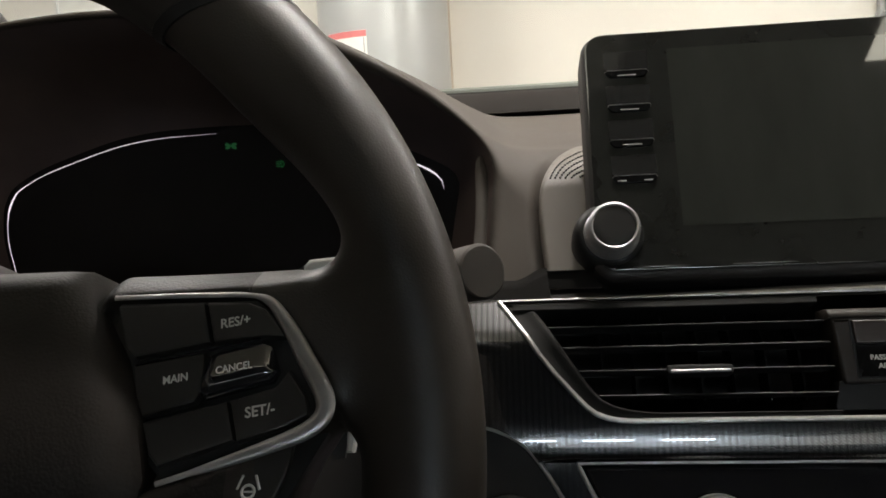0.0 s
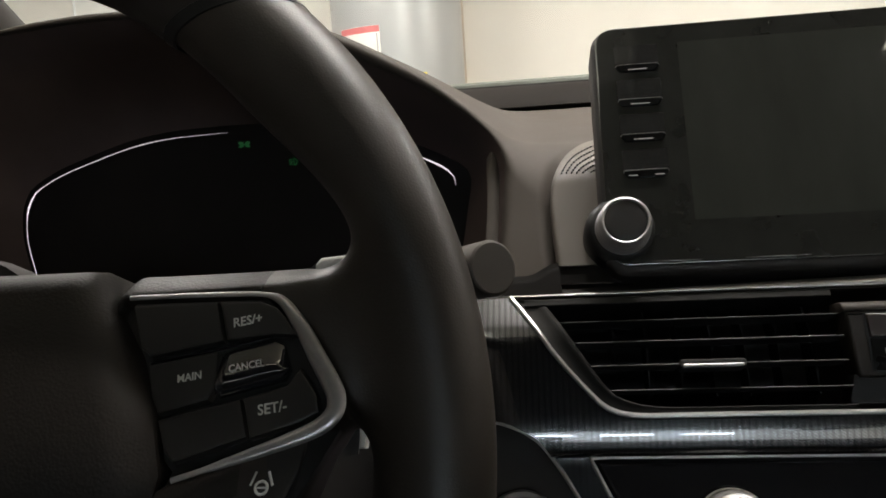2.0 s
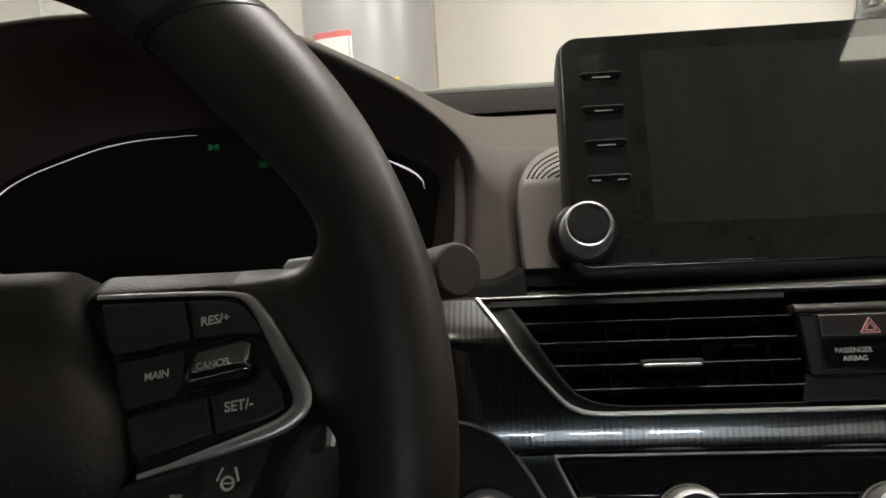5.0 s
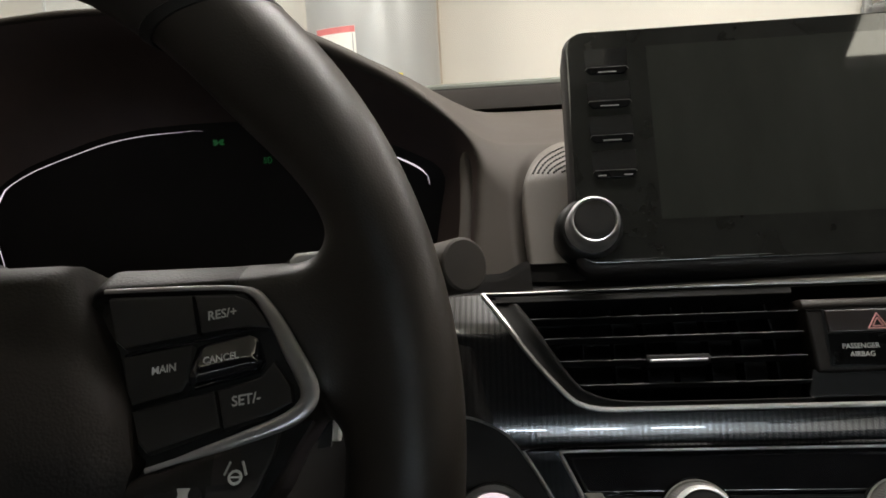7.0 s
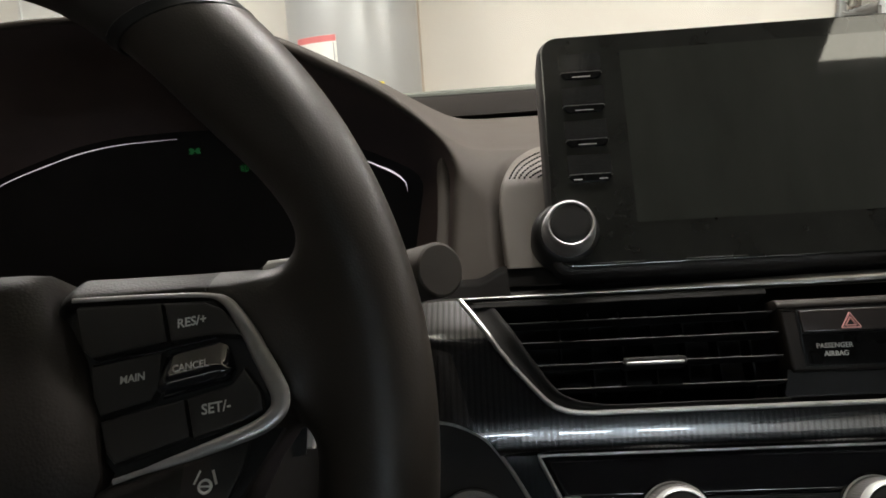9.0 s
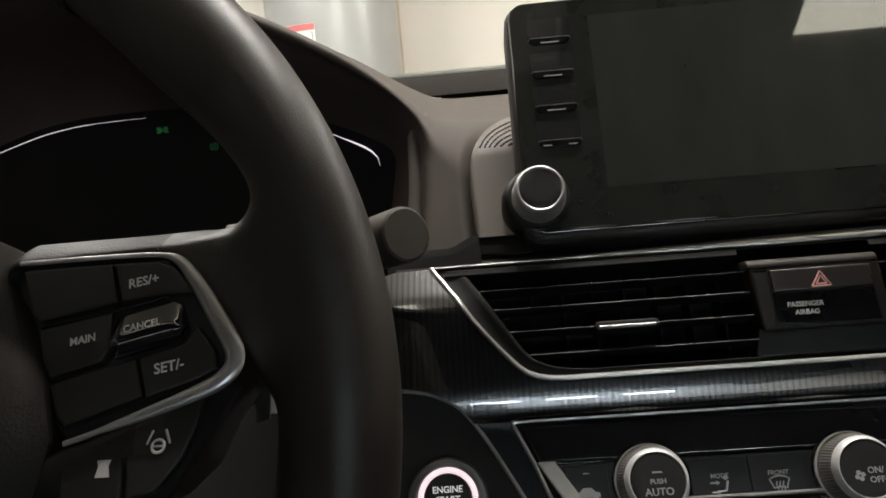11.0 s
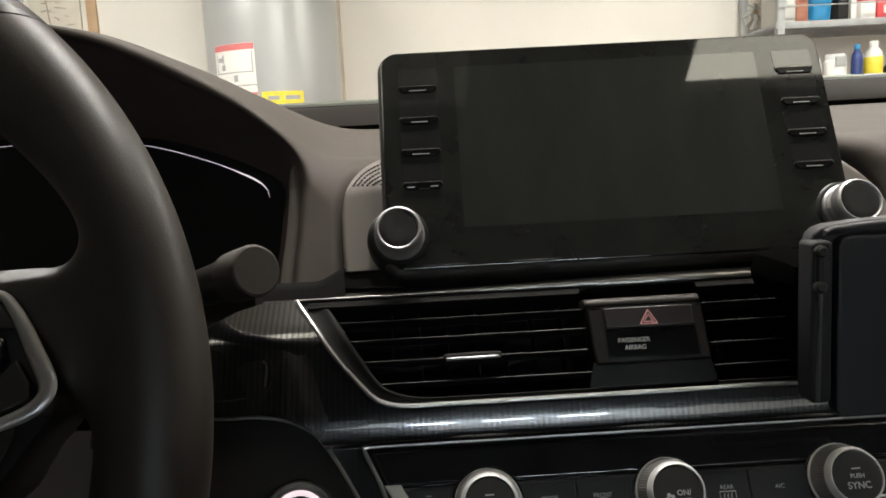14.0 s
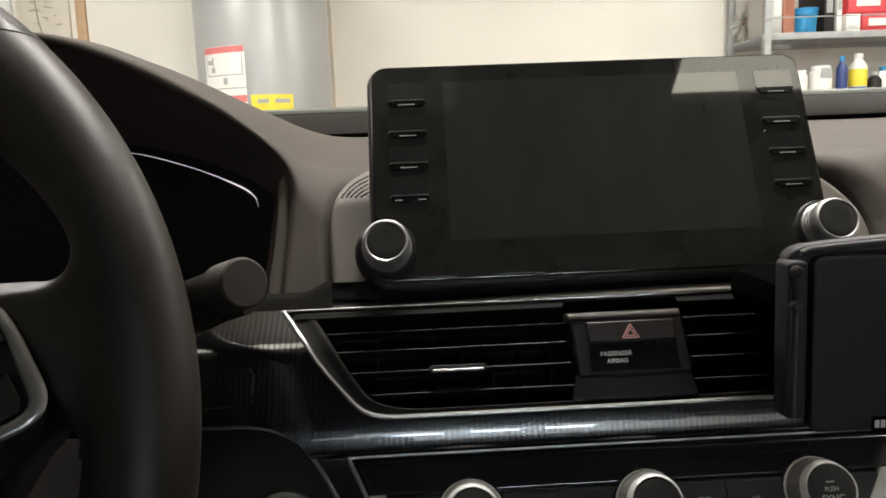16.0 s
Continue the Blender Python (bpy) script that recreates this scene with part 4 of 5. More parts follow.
part("front_glass", prism(bmesh.new(), rrect(CX - 132.6, -123.4, CX + 134.2, 12.2, 10, 6), -1.2, 0.0, 0.8), BEZEL, display, "glossy black front glass")
part("screen_panel", prism(bmesh.new(), rrect(-90.0, -100.6, 93.0, 1.0, 0.8, 2), -0.5, 0.1), LCD, display, "dark grey unlit screen")
# two silver strips in place of the highlight on the lower bevel
for x0, x1 in ((-117, -88), (-67.5, -36)):
    bm = tube(bmesh.new(), [mm(x, -121.6, 0.1) for x in np.linspace(x0, x1, 8)], lambda u: 0.06 + 0.2 * math.sin(math.pi * u), 6)
    part("lower_bead", bm, SILVER, display, "silver strip standing in for a glint on the lower edge")
for k in range(4):
    for side in (-1, 1):
        x = 1.6 + side * 113.9
        y = -11.1 - 20.4 * k
        key = part("side_key", prism(bmesh.new(), rrect(x - 11.8, y + 0.4, x + 11.8, y + 12.0, 0.8, 2), -0.6, 0.2, 0.15, 1), KEY, display, "dark key with a small white mark")
        bm = prism(bmesh.new(), [(x - 11.7, y + 0.2), (x + 11.7, y + 0.2), (x + 11.2, y - 1.6), (x + 9.2, y - 4.0), (x - 9.2, y - 4.0), (x - 11.2, y - 1.6)], -0.6, 0.9, 0.5, 2)
        part("key_ledge", bm, INDICATOR, key)
        part("key_edge", tube(bmesh.new(), [mm(x - 11.6, y - 0.9, 0.7), mm(x - 10.8, y + 0.3, 0.8), mm(x + 10.8, y + 0.3, 0.8), mm(x + 11.6, y - 0.9, 0.7)], 0.17, 6), SILVER, key, "thin silver edge")
        bm = bmesh.new()
        if k == 3 and side < 0:
            bars(bm, [(x - 9.0, y - 2.9, x - 4.6, y - 2.4), (x + 4.6, y - 2.9, x + 9.0, y - 2.4)], 0.85, 0.15)
        else:
            bars(bm, [(x - 5.0, y - 3.0, x + 5.0, y - 2.55)], 0.85, 0.15)
        part("key_mark", bm, WHITE_INK, key)


def rotary(parent, x, y, z, r, h, ribbed):
    """A knob with a dark cap in a metal ring."""
    foot = [(0, z - 3), (r + 1.2, z - 3), (r + 1.2, z + 1), (r + 0.4, z + 2), (r + 0.4, z + 3.6), (r - 0.1, z + 4.0), (r + 0.35, z + 4.6), (r + 0.35, z + 6.2), (r - 0.1, z + 6.6), (r + 0.3, z + 7.2), (r + 0.2, z + h - 3.5)]
    if ribbed:
        foot = [(0, z + 0.4), (r + 2.4, z + 0.4), (r + 1.9, z + 1.6), (r + 1.7, z + 2.2), (r + 0.9, z + 7.0), (r + 0.2, z + h - 4.4), (0, z + h - 4.4)]
        k = part("knob", lathe(bmesh.new(), foot, (x, y, 0), 56), KNOB_SIDE, parent, "knob with a knurled grey side and bright rims")
        flange = [(0, z - 3), (r + 2.7, z - 3), (r + 3.0, z - 0.4), (r + 2.9, z + 0.3), (r + 2.4, z + 0.7), (r + 1.8, z + 0.5), (0, z + 0.4)]
        part("base_ring", lathe(bmesh.new(), flange, (x, y, 0), 56), KNOB_RIM, k, "thin bright ring at the foot")
        rim = [(r - 0.8, z + h - 4.8), (r + 0.1, z + h - 4.4), (r + 0.15, z + h - 3.8), (r - 0.4, z + h - 2.2), (r - 1.0, z + h - 0.7), (r - 1.5, z + h - 0.15), (r - 1.8, z + h - 0.15), (r - 1.95, z + h - 0.7), (r - 2.0, z + h - 1.6), (0, z + h - 1.6)]
        part("rim", lathe(bmesh.new(), rim, (x, y, 0), 56), KNOB_RIM, k, "bright silver rim")
    else:
        k = part("knob", lathe(bmesh.new(), foot + [(r - 0.2, z + h - 1.6), (r - 0.9, z + h - 0.4), (r - 1.6, z + h), (r - 2.3, z + h - 0.5), (r - 2.5, z + h - 1.5), (0, z + h - 1.5)], (x, y, 0), 56),
                 KNOB_METAL, parent, "knob with a silver rim")
    inner = r - (1.9 if ribbed else 2.4)
    part("cap", lathe(bmesh.new(), [(inner, z + h - 1.6), (inner - 0.2, z + h - 0.7), (inner - 1.2, z + h - 0.35), (r * 0.5, z + h - 0.5), (0, z + h - 0.6)], (x, y, 0), 48), BUTTON, k, "dark rubbery cap")
    if ribbed:
        bm = bmesh.new()
        for i in range(72):
            a = 2 * math.pi * i / 72
            c, s = math.cos(a), math.sin(a)
            tube(bm, [mm(x + (r + 1.7) * c, y + (r + 1.7) * s, z + 2.4), mm(x + (r + 0.9) * c, y + (r + 0.9) * s, z + 7), mm(x + (r + 0.3) * c, y + (r + 0.3) * s, z + h - 4.4)], 0.35, 4, up=(c, s, 0))
        part("knurling", bm, KNOB_SIDE, k)
    return k


for x, y in ((-126.8, -103.6), (128.4, -102.2)):
    part("knob_base", lathe(bmesh.new(), [(0, -20), (19.2, -20), (19.4, -9), (18.4, -3.5), (16.6, 0.2), (14.8, 1.4), (0, 1.4)], (x, y, 0), 48), VENT_BLACK, display, "round black knob base")
    rotary(display, x, y, 2, 13.0, 14.5, False)

# ---- dash face: weave trim, bright lines ----
face = thing("trim_panel", FACE, "woven carbon-look trim panel across the dash", "trim panel")


def face_pt(x, s, lift=0.0):
    return mm(x, -s, bulge(s) + lift - 0.0015 * max(0.0, -188 - x) ** 2)


MX = 4.0


def vent_right(s):
    return 2 * MX - vent_left(s)


KNEE = [(40, -262), (60, -235), (62.4, -204.8), (65.4, -189.3), (72.7, -175.7), (85.6, -165.5), (102, -155.8), (116.6, -147.7), (140, -136)]


def clim_left(s):
    return lerp(s, [(81, -151), (100, -142), (117, -135.5), (140, -126)])


bm = bmesh.new()
# driver's end, left of the vent
rows = []
for s in (*np.linspace(0.2, 62.2, 32),):
    top = lerp(s, [(0, -204), (0.3, -206), (4, -218), (10, -229), (26, -250), (62, -250)])
    xr = vent_left(s)
    rows.append([face_pt(x, s) for x in np.linspace(top, xr, 18)])
sheet(bm, rows)
# across the dash between the two bright lines
rows = []
for s in np.linspace(62.2, 81, 15):
    xl = lerp(s, [(62.2, -205), (65.4, -189.3), (72.7, -175.7), (81, -169)])
    rows.append([face_pt(x, s) for x in np.linspace(xl, 200, 60)])
sheet(bm, rows)
rows = []
for s in np.linspace(81, 140, 24):
    xl = lerp(s, [(s_, x_) for s_, x_ in KNEE])
    rows.append([face_pt(x, s) for x in np.linspace(xl, clim_left(s), 8)])
sheet(bm, rows)
rows = []
for s in np.linspace(0.2, 62.2, 24):
    rows.append([face_pt(x, s) for x in np.linspace(vent_right(s), 240, 6)])
sheet(bm, rows)
part("weave_panel", bm, CARBON, face, "glossy black woven carbon-look surface", 60)

bm = bmesh.new()
line = [face_pt(vent_left(s), s, 0.6) for s in np.linspace(0, 56, 24)] + [face_pt(x, s, 0.6) for x, s in ((-141.5, 59.2), (-136, 61.4), (-130, 62.5), (-122, 62.9))]
line += [face_pt(x, 62.8, 0.6) for x in range(-110, 121, 10)]
line += [face_pt(2 * MX - x, s, 0.6) for x, s in ((-122, 62.9), (-130, 62.5), (-136, 61.4), (-141.5, 59.2))] + [face_pt(vent_right(s), s, 0.6) for s in np.linspace(56, 0, 24)]
tube(bm, line, 1.25, 8, up=(0, 0, 1), flat=0.8)
part("vent_bright_line", bm, CHROME, face, "satin chrome line under the vents")
bm = bmesh.new()
rows = []
for x in np.linspace(-187, 198, 60):
    k = ease(-187, 60, x)
    rows.append([mm(x, -0.5 + d * (0.28 + 0.62 * k), h + 0.9) for d, h in [(-0.3, -1.6)] + [(d, 0.30 * d - 0.12 * max(0.0, d - 0.7) ** 2) for d in (0.0, 0.3, 0.6, 1.0, 1.6, 2.3, 3.2, 4.2, 5.2, 6.2, 7.0)] + [(7.2, -5.5)]])
sheet(bm, rows)
part("upper_bright_line", bm, DULL_CHROME, face, "satin chrome line above the vents", 60)
bm = bmesh.new()
line = [mm(-112, -140, 0.8)] + [mm(clim_left(s), -s, 0.8) for s in np.linspace(136, 84, 14)] + [mm(-150.2, -81.6, 0.8), mm(-147, -80.9, 0.8)]
line += [mm(x, -80.8, 0.8) for x in range(-140, 149, 12)] + [mm(2 * MX + 147, -80.9, 0.8), mm(2 * MX + 150.2, -81.6, 0.8)] + [mm(2 * MX - clim_left(s), -s, 0.8) for s in np.linspace(84, 136, 14)]
tube(bm, line, 1.1, 8, flat=0.8)
part("climate_bright_line", bm, CHROME, face, "thin chrome line round the climate panel")


# ---- vents ----
def vent(name, x_out, x_in, label):
    """One air vent; x_out(s) is its slanted outer edge, x_in the inner one."""
    t = thing(name, FACE, label, "air vent", "dash air vents")
    side = -1 if x_in > x_out(30) else 1
    # slanted black frame: a hollow beside the bright line, then a rounded lip round the opening
    inner = spline([(0, 4.2), (7.6, 16.5), (14.7, 28.8), (20.8, 38.5), (26.8, 47.6), (32.3, 53.2), (41, 56.8), (52, 58.6), (62, 59.0)], 4)
    outer = spline([(-16.6, 2.0), (-10.2, 12.0), (-3.4, 23.0), (4.0, 33.4), (11.5, 43.6), (19.0, 52.4), (28, 59.2), (42, 61.9), (62, 62.1)], 4)
    edge0 = -168.9 if side < 0 else 2 * MX + 168.9
    bm = bmesh.new()
    rows = []
    for f, lift in ((0.0, 0.3), (0.1, -0.5), (0.3, -1.3), (0.55, -1.2), (0.72, -0.5), (0.84, 0.1), (0.93, 0.0), (1.0, -1.0), (1.0, -5.0), (1.0, -38.0)):
        row = []
        for o, p in zip(outer, inner):
            q = o.lerp(p, f)
            row.append(face_pt(edge0 - side * q.x, q.y, lift))
        last = inner[-1].y * f + outer[-1].y * (1 - f)
        row += [face_pt(x, last, lift) for x in np.linspace(edge0 - side * 62, x_in, 8)[1:]]
        rows.append(row)
    sheet(bm, rows)
    part("outer_frame", bm, FRAME_BLACK, t, "smooth black frame", 60)
    bm = bmesh.new()
    rows = []
    for x in np.linspace(x_out(6) - side * 3, x_in, 12):
        rows.append([face_pt(x, 2.0, 0.2), face_pt(x, 2.8, 1.0), face_pt(x, 4.0, 0.7), face_pt(x, 5.4, 0.6), face_pt(x, 6.0, 0.0), face_pt(x, 6.0, -38)])
    sheet(bm, rows)
    part("frame_rail", bm, FRAME_BLACK, t, "", 40)
    lo, hi = sorted((x_out(4), x_in))
    part("vent_back", box(bmesh.new(), lo / 1000, -0.062, -0.042, hi / 1000, 0.0, -0.040), VENT_DEEP, t)
    for s in (15.6, 26.8, 38.4, 50.4):
        a = edge0 - side * lerp(s, [(0, 0), (4.2, 0), (16.5, 7.6), (28.8, 14.7), (38.5, 20.8), (47.6, 26.8), (53.2, 32.3)])
        bm = bmesh.new()
        rows = []
        for x in np.linspace(a, x_in, 4):
            rows.append([face_pt(x, s + d, h - 1.5) for d, h in ((-0.1, 0.6), (0.4, 0.9), (0.8, 0.4), (0.9, -8), (0.2, -16), (-0.6, -16), (-0.6, -8), (-0.1, 0.6))])
        sheet(bm, rows)
        part("slat", bm, BLADE, t, "", 40)
    n = 7
    for k in range(n):
        x = x_in + side * (9 + k * 16.0)
        bm = bmesh.new()
        rows = []
        for s in (7, 22, 37, 52):
            if side * (x_out(s * 1.06) - side * 16 - x) < 0:
                continue
            rows.append([face_pt(x - 0.6, s, -17), face_pt(x + 0.6, s, -17), face_pt(x + 0.6, s, -32), face_pt(x - 0.6, s, -32)])
        if len(rows) > 1:
            sheet(bm, rows, close=True)
            part("vane", bm, VENT_DEEP, t, "")
        else:
            bm.free()
    xt = -91 if side < 0 else 2 * MX + 91
    tab = part("slider", prism(bmesh.new(), rrect(xt - 15.5, -41.6, xt + 15.5, -36.6, 1.8, 3), 2, bulge(39) + 1.6, 1.5), BLADE, t, "black slider tab")
    part("slider_inlay", prism(bmesh.new(), rrect(xt - 14, -40.8, xt + 14, -39.1, 0.8, 3), bulge(39), bulge(39) + 2.4, 0.8, 4), KNOB_METAL, tab, "chrome inlay")
    return t


vent("air_vent", vent_left, -29.5, "black driver-side centre air vent with horizontal slats")
vent("air_vent", vent_right, 36.0, "black passenger-side centre air vent behind the phone holder")

# ---- hazard switch ----
haz_m = FACE @ Matrix.Translation(mm(3.2, -34.5, 9.2)) @ pose(0, 0, 0, 7)
haz = thing("hazard_switch", haz_m, "hazard light switch above a passenger airbag indicator", "switch panel")
part("switch_frame", prism(bmesh.new(), [(-31.9, 18.2), (-31.4, 18.6), (29.8, 18.6), (30.4, 18.2), (32.6, -10.4), (31.6, -12.6), (-28.2, -12.6), (-29.4, -10.4)], -14, 1.0, 1.6, 3), FRAME_PLASTIC, haz, "grey-brown plastic frame")
bm = bmesh.new()
rows = []
for x in (-32.6, -32.2, -31.0, -10.0, 10.0, 28.6, 29.6, 30.0):
    e = 0.6 if x in (-32.6, 30.0) else 0.0
    rows.append([mm(x, y, z - e) for y, z in ((18.4, -6.0), (18.4, 0.9), (18.8, 1.25), (20.4, 1.0), (22.2, -0.4), (23.2, -2.4), (23.4, -14.0), (18.4, -14.0))])
vs = sheet(bm, rows, close=True)
bm.faces.new(vs[0]), bm.faces.new(vs[-1])
part("switch_brow", bm, FRAME_PLASTIC, haz, "rounded top edge of the frame", 60)
part("switch_recess", prism(bmesh.new(), [(-23.9, 17.8), (25.4, 17.8), (27.0, -10.4), (-22.9, -10.4)], 0.5, 1.25), VENT_BLACK, haz)
part("hazard_button", prism(bmesh.new(), [(-23.0, 17.0), (24.6, 17.0), (25.4, 5.9), (-22.4, 5.9)], 1.0, 2.8, 0.9, 3), RED_LENS, haz, "dark reddish hazard button")
bm = bmesh.new()
for r, w in ((5.2, 0.42), (2.9, 0.4)):
    tri3 = [mm(0.6 + r * math.cos(radians(a)), 10.0 + r * 0.93 * math.sin(radians(a)), 2.75) for a in (90, 210, 330)]
    for i in range(3):
        tube(bm, [tri3[i - 1], tri3[i]], w, 6)
part("hazard_symbol", bm, RED_INK, haz, "pink double triangle")
part("lower_skirt", prism(bmesh.new(), [(-30.4, -11.0), (32.4, -11.0), (35.2, -22.4), (34.4, -24.4), (-33.0, -24.4), (-33.6, -22.4)], -12, -1.2, 0.8), VENT_BLACK, haz, "black lower skirt")
ind = part("indicator_panel", prism(bmesh.new(), [(-22.3, 5.3), (25.4, 5.3), (26.4, -9.8), (-22.2, -9.8)], 1.0, 1.9, 0.4), INDICATOR, haz, "glossy black indicator panel")
writing("lettering", "PASSENGER", 3.3, -8.2, -0.6, 1.95, BRIGHT_INK, ind)
writing("lettering", "AIRBAG", 3.3, -7.8, -4.5, 1.95, BRIGHT_INK, ind)

# ---- climate panel ----
clim = thing("climate_panel", FACE, "glossy black climate control panel with three knobs and buttons", "climate panel")
mir = 2 * MX
part("panel_face", prism(bmesh.new(), [(-150.5, -81.2), (mir + 150.5, -81.2), (mir + 142.5, -99), (mir + 126, -140), (-126, -140), (-142.5, -99)], -8, -1.4), PIANO, clim, "glossy black panel")
part("upper_lid", prism(bmesh.new(), [(-147, -83.5), (mir + 147, -83.5), (mir + 138.6, -101.6), (-138.6, -101.6)], -2, 0.6, 1.6, 3), PIANO, clim, "glossy black strip")
for m in (1, -1):
    o = 0 if m > 0 else mir - 11
    part("side_accent", prism(bmesh.new(), [(o + m * x, y) for x, y in ((-140.5, -100.6), (-132, -100.6), (-121.5, -116.5), (-117, -124), (-122, -127), (-129.5, -118.5))], -2, 1.8, 1.0, 2), PADDLE, clim, "silver corner accent")
part("button_bed", prism(bmesh.new(), [(-132, -102.4), (mir + 132, -102.4), (mir + 118, -121), (-118, -121)], -2, 0.3), CLIM_RUBBER, clim, "dark button row")
part("lower_bright_line", tube(bmesh.new(), [mm(x, -120.6, 1.6) for x in np.linspace(-119, mir + 119, 24)], 1.0, 8), CHROME, clim, "thin chrome line under the buttons")


def climate_button(x0, x1, words="", icon=None, y0=-103.4, y1=-119.6):
    b = part("button", prism(bmesh.new(), rrect(x0, y1, x1, y0, 0.6, 2), -0.5, 1.5, 0.6), CLIM_RUBBER, clim, "dark rubbery button")
    x = (x0 + x1) / 2
    if words:
        writing("lettering", words, 2.9, x, (y0 - 8.2) if icon else (y0 - 9.2), 1.55, GREY_INK, b)
    if icon:
        bm = bmesh.new()
        icon(bm, x, y0 - 12.8)
        part("symbol", bm, GREY_INK, b)
    return b


def icon_car(bm, x, y):
    prism(bm, [(x - 5.5, y - 1.6), (x + 5.5, y - 1.6), (x + 5.5, y + 0.4), (x + 3.4, y + 1.0), (x + 1.8, y + 2.8), (x - 2.2, y + 2.8), (x - 4.0, y + 1.0), (x - 5.5, y + 0.5)], 1.5, 1.65)
    prism(bm, disc(x - 3.2, y - 1.6, 1.3, 12), 1.5, 1.65), prism(bm, disc(x + 3.2, y - 1.6, 1.3, 12), 1.5, 1.65)
    bars(bm, [(x - 1.5, y + 9.0, x + 1.5, y + 9.5)], 1.5)


def icon_seat(bm, x, y):
    tube(bm, [mm(x + 3.4, y + 2.4, 1.5), mm(x + 2.2, y - 2.0, 1.5), mm(x - 1.0, y - 2.4, 1.5), mm(x - 2.0, y - 4.6, 1.5)], 0.55, 6)
    prism(bm, disc(x + 2.6, y + 3.8, 1.1, 12), 1.5, 1.65)
    for d in (1.6, -2.6):
        tube(bm, [mm(x - 4.6, y + d, 1.5), mm(x - 1.8, y + d, 1.5)], 0.4, 6)
        prism(bm, [(x - 1.8, y + d + 1.1), (x - 1.8, y + d - 1.1), (x - 0.2, y + d)], 1.5, 1.65)


def icon_defrost(bm, x, y):
    arc = [mm(x - 4.5, y + 1.8, 1.5), mm(x - 2.2, y + 2.9, 1.5), mm(x, y + 3.2, 1.5), mm(x + 2.2, y + 2.9, 1.5), mm(x + 4.5, y + 1.8, 1.5), mm(x + 2.9, y - 2.2, 1.5), mm(x, y - 1.5, 1.5), mm(x - 2.9, y - 2.2, 1.5)]
    tube(bm, arc, 0.4, 6, close=True)
    for d in (-1.5, 0, 1.5):
        tube(bm, [mm(x + d, y - 3.6, 1.5), mm(x + d + 0.5, y - 2.2, 1.5), mm(x + d - 0.3, y - 0.8, 1.5), mm(x + d + 0.3, y + 0.8, 1.5)], 0.32, 6)


def icon_rear(bm, x, y):
    tube(bm, [mm(*p, 1.5) for p in ((x - 4, y + 2.6), (x + 4, y + 2.6), (x + 4, y - 2.4), (x - 4, y - 2.4))], 0.4, 6, close=True)
    for d in (-1.8, 0, 1.8):
        tube(bm, [mm(x + d, y - 3.8, 1.5), mm(x + d + 0.5, y - 1.6, 1.5), mm(x + d - 0.3, y + 0.2, 1.5), mm(x + d + 0.3, y + 1.6, 1.5)], 0.32, 6)


climate_button(-128, -108, "", icon_car)
climate_button(-70.4, -43.6, "MODE", icon_seat)
climate_button(-43, -17.5, "FRONT", icon_defrost)
climate_button(21.5, 44.5, "REAR", icon_rear)
climate_button(45, 75, "A/C")
climate_button(112, 134, "", None)
for x, y, lines in ((-88.2, -112.2, (("PUSH", 3.0, -0.4), ("AUTO", 4.6, -4.9))), (3.6, -112.3, (("ON/", 3.7, -0.9), ("OFF", 3.7, -4.9))), (92.3, -110.6, (("PUSH", 3.0, 0.1), ("SYNC", 4.6, -4.4)))):
    part("knob_collar", lathe(bmesh.new(), [(0, -1), (18.4, -1), (18.4, 0.8), (17.8, 1.4), (0, 1.4)], (x, y, 0), 48), PIANO, clim)
    k = rotary(clim, x, y, 2.0, 14.3, 15.0, True)
    for words, size, dy in lines:
        writing("lettering", words, size, x + (2.6 if words in ("ON/", "OFF") else 0), y + dy, 16.62, GREY_INK, k)
    bm = bmesh.new()
    if lines[0][0] == "PUSH":
        bars(bm, [(x - 2.2, y + 3.3, x + 2.2, y + 4.0)], 16.5)
    else:
        for a in range(4):
            c, s = math.cos(radians(90 * a + 20)), math.sin(radians(90 * a + 20))
            prism(bm, disc(x - 4.4 + 1.4 * c, y - 2.9 + 1.4 * s, 1.0, 10), 16.5, 16.65)
    part("symbol", bm, GREY_INK, k)

# ---- knee panel and start button ----
knee = thing("knee_panel", FACE, "dark plastic knee panel below the trim", "dash panel")
bm = bmesh.new()
rows = []
for s in np.linspace(62.5, 175, 26):
    xr = lerp(s, [(s_, x_) for s_, x_ in KNEE[2:]])
    rows.append([mm(x, -s, -3 - 6 * math.sin(math.pi * min(1, max(0, (xr - x) / 60)) / 2)) for x in np.linspace(xr - 0.5, -420, 26)])
sheet(bm, rows)
part("panel_skin", bm, DARK_PLASTIC, knee, "", 60)
bm = bmesh.new()
tube(bm, [mm(p.x, -p.y, 0.6) for p in spline([(x, s) for s, x in KNEE], 5)], 1.05, 8, flat=0.8)
part("knee_bright_line", bm, CHROME, knee, "thin chrome line round the panel")

start = thing("start_button", FACE @ Matrix.Translation(mm(-184, -114.4, -7)), "round engine start button with a lit pale ring", "start button")
part("bezel", lathe(bmesh.new(), [(0, -4), (19.2, -4), (19.2, 4.5), (18.2, 6.2), (16.0, 6.6), (14.6, 5.6), (14.4, 4), (0, 4)], n=56), SILVER, start, "grey metal bezel")
part("light_ring", lathe(bmesh.new(), [(14.5, 3.8), (14.3, 5.4), (12.6, 5.8), (11.8, 5.2), (11.7, 3.8)], n=56), START_LIGHT, start, "lit pinkish white ring")
cap = part("cap", lathe(bmesh.new(), [(11.7, 3.8), (11.5, 5.4), (10.8, 5.9), (0, 5.7)], n=48), BUTTON, start, "dark cap")
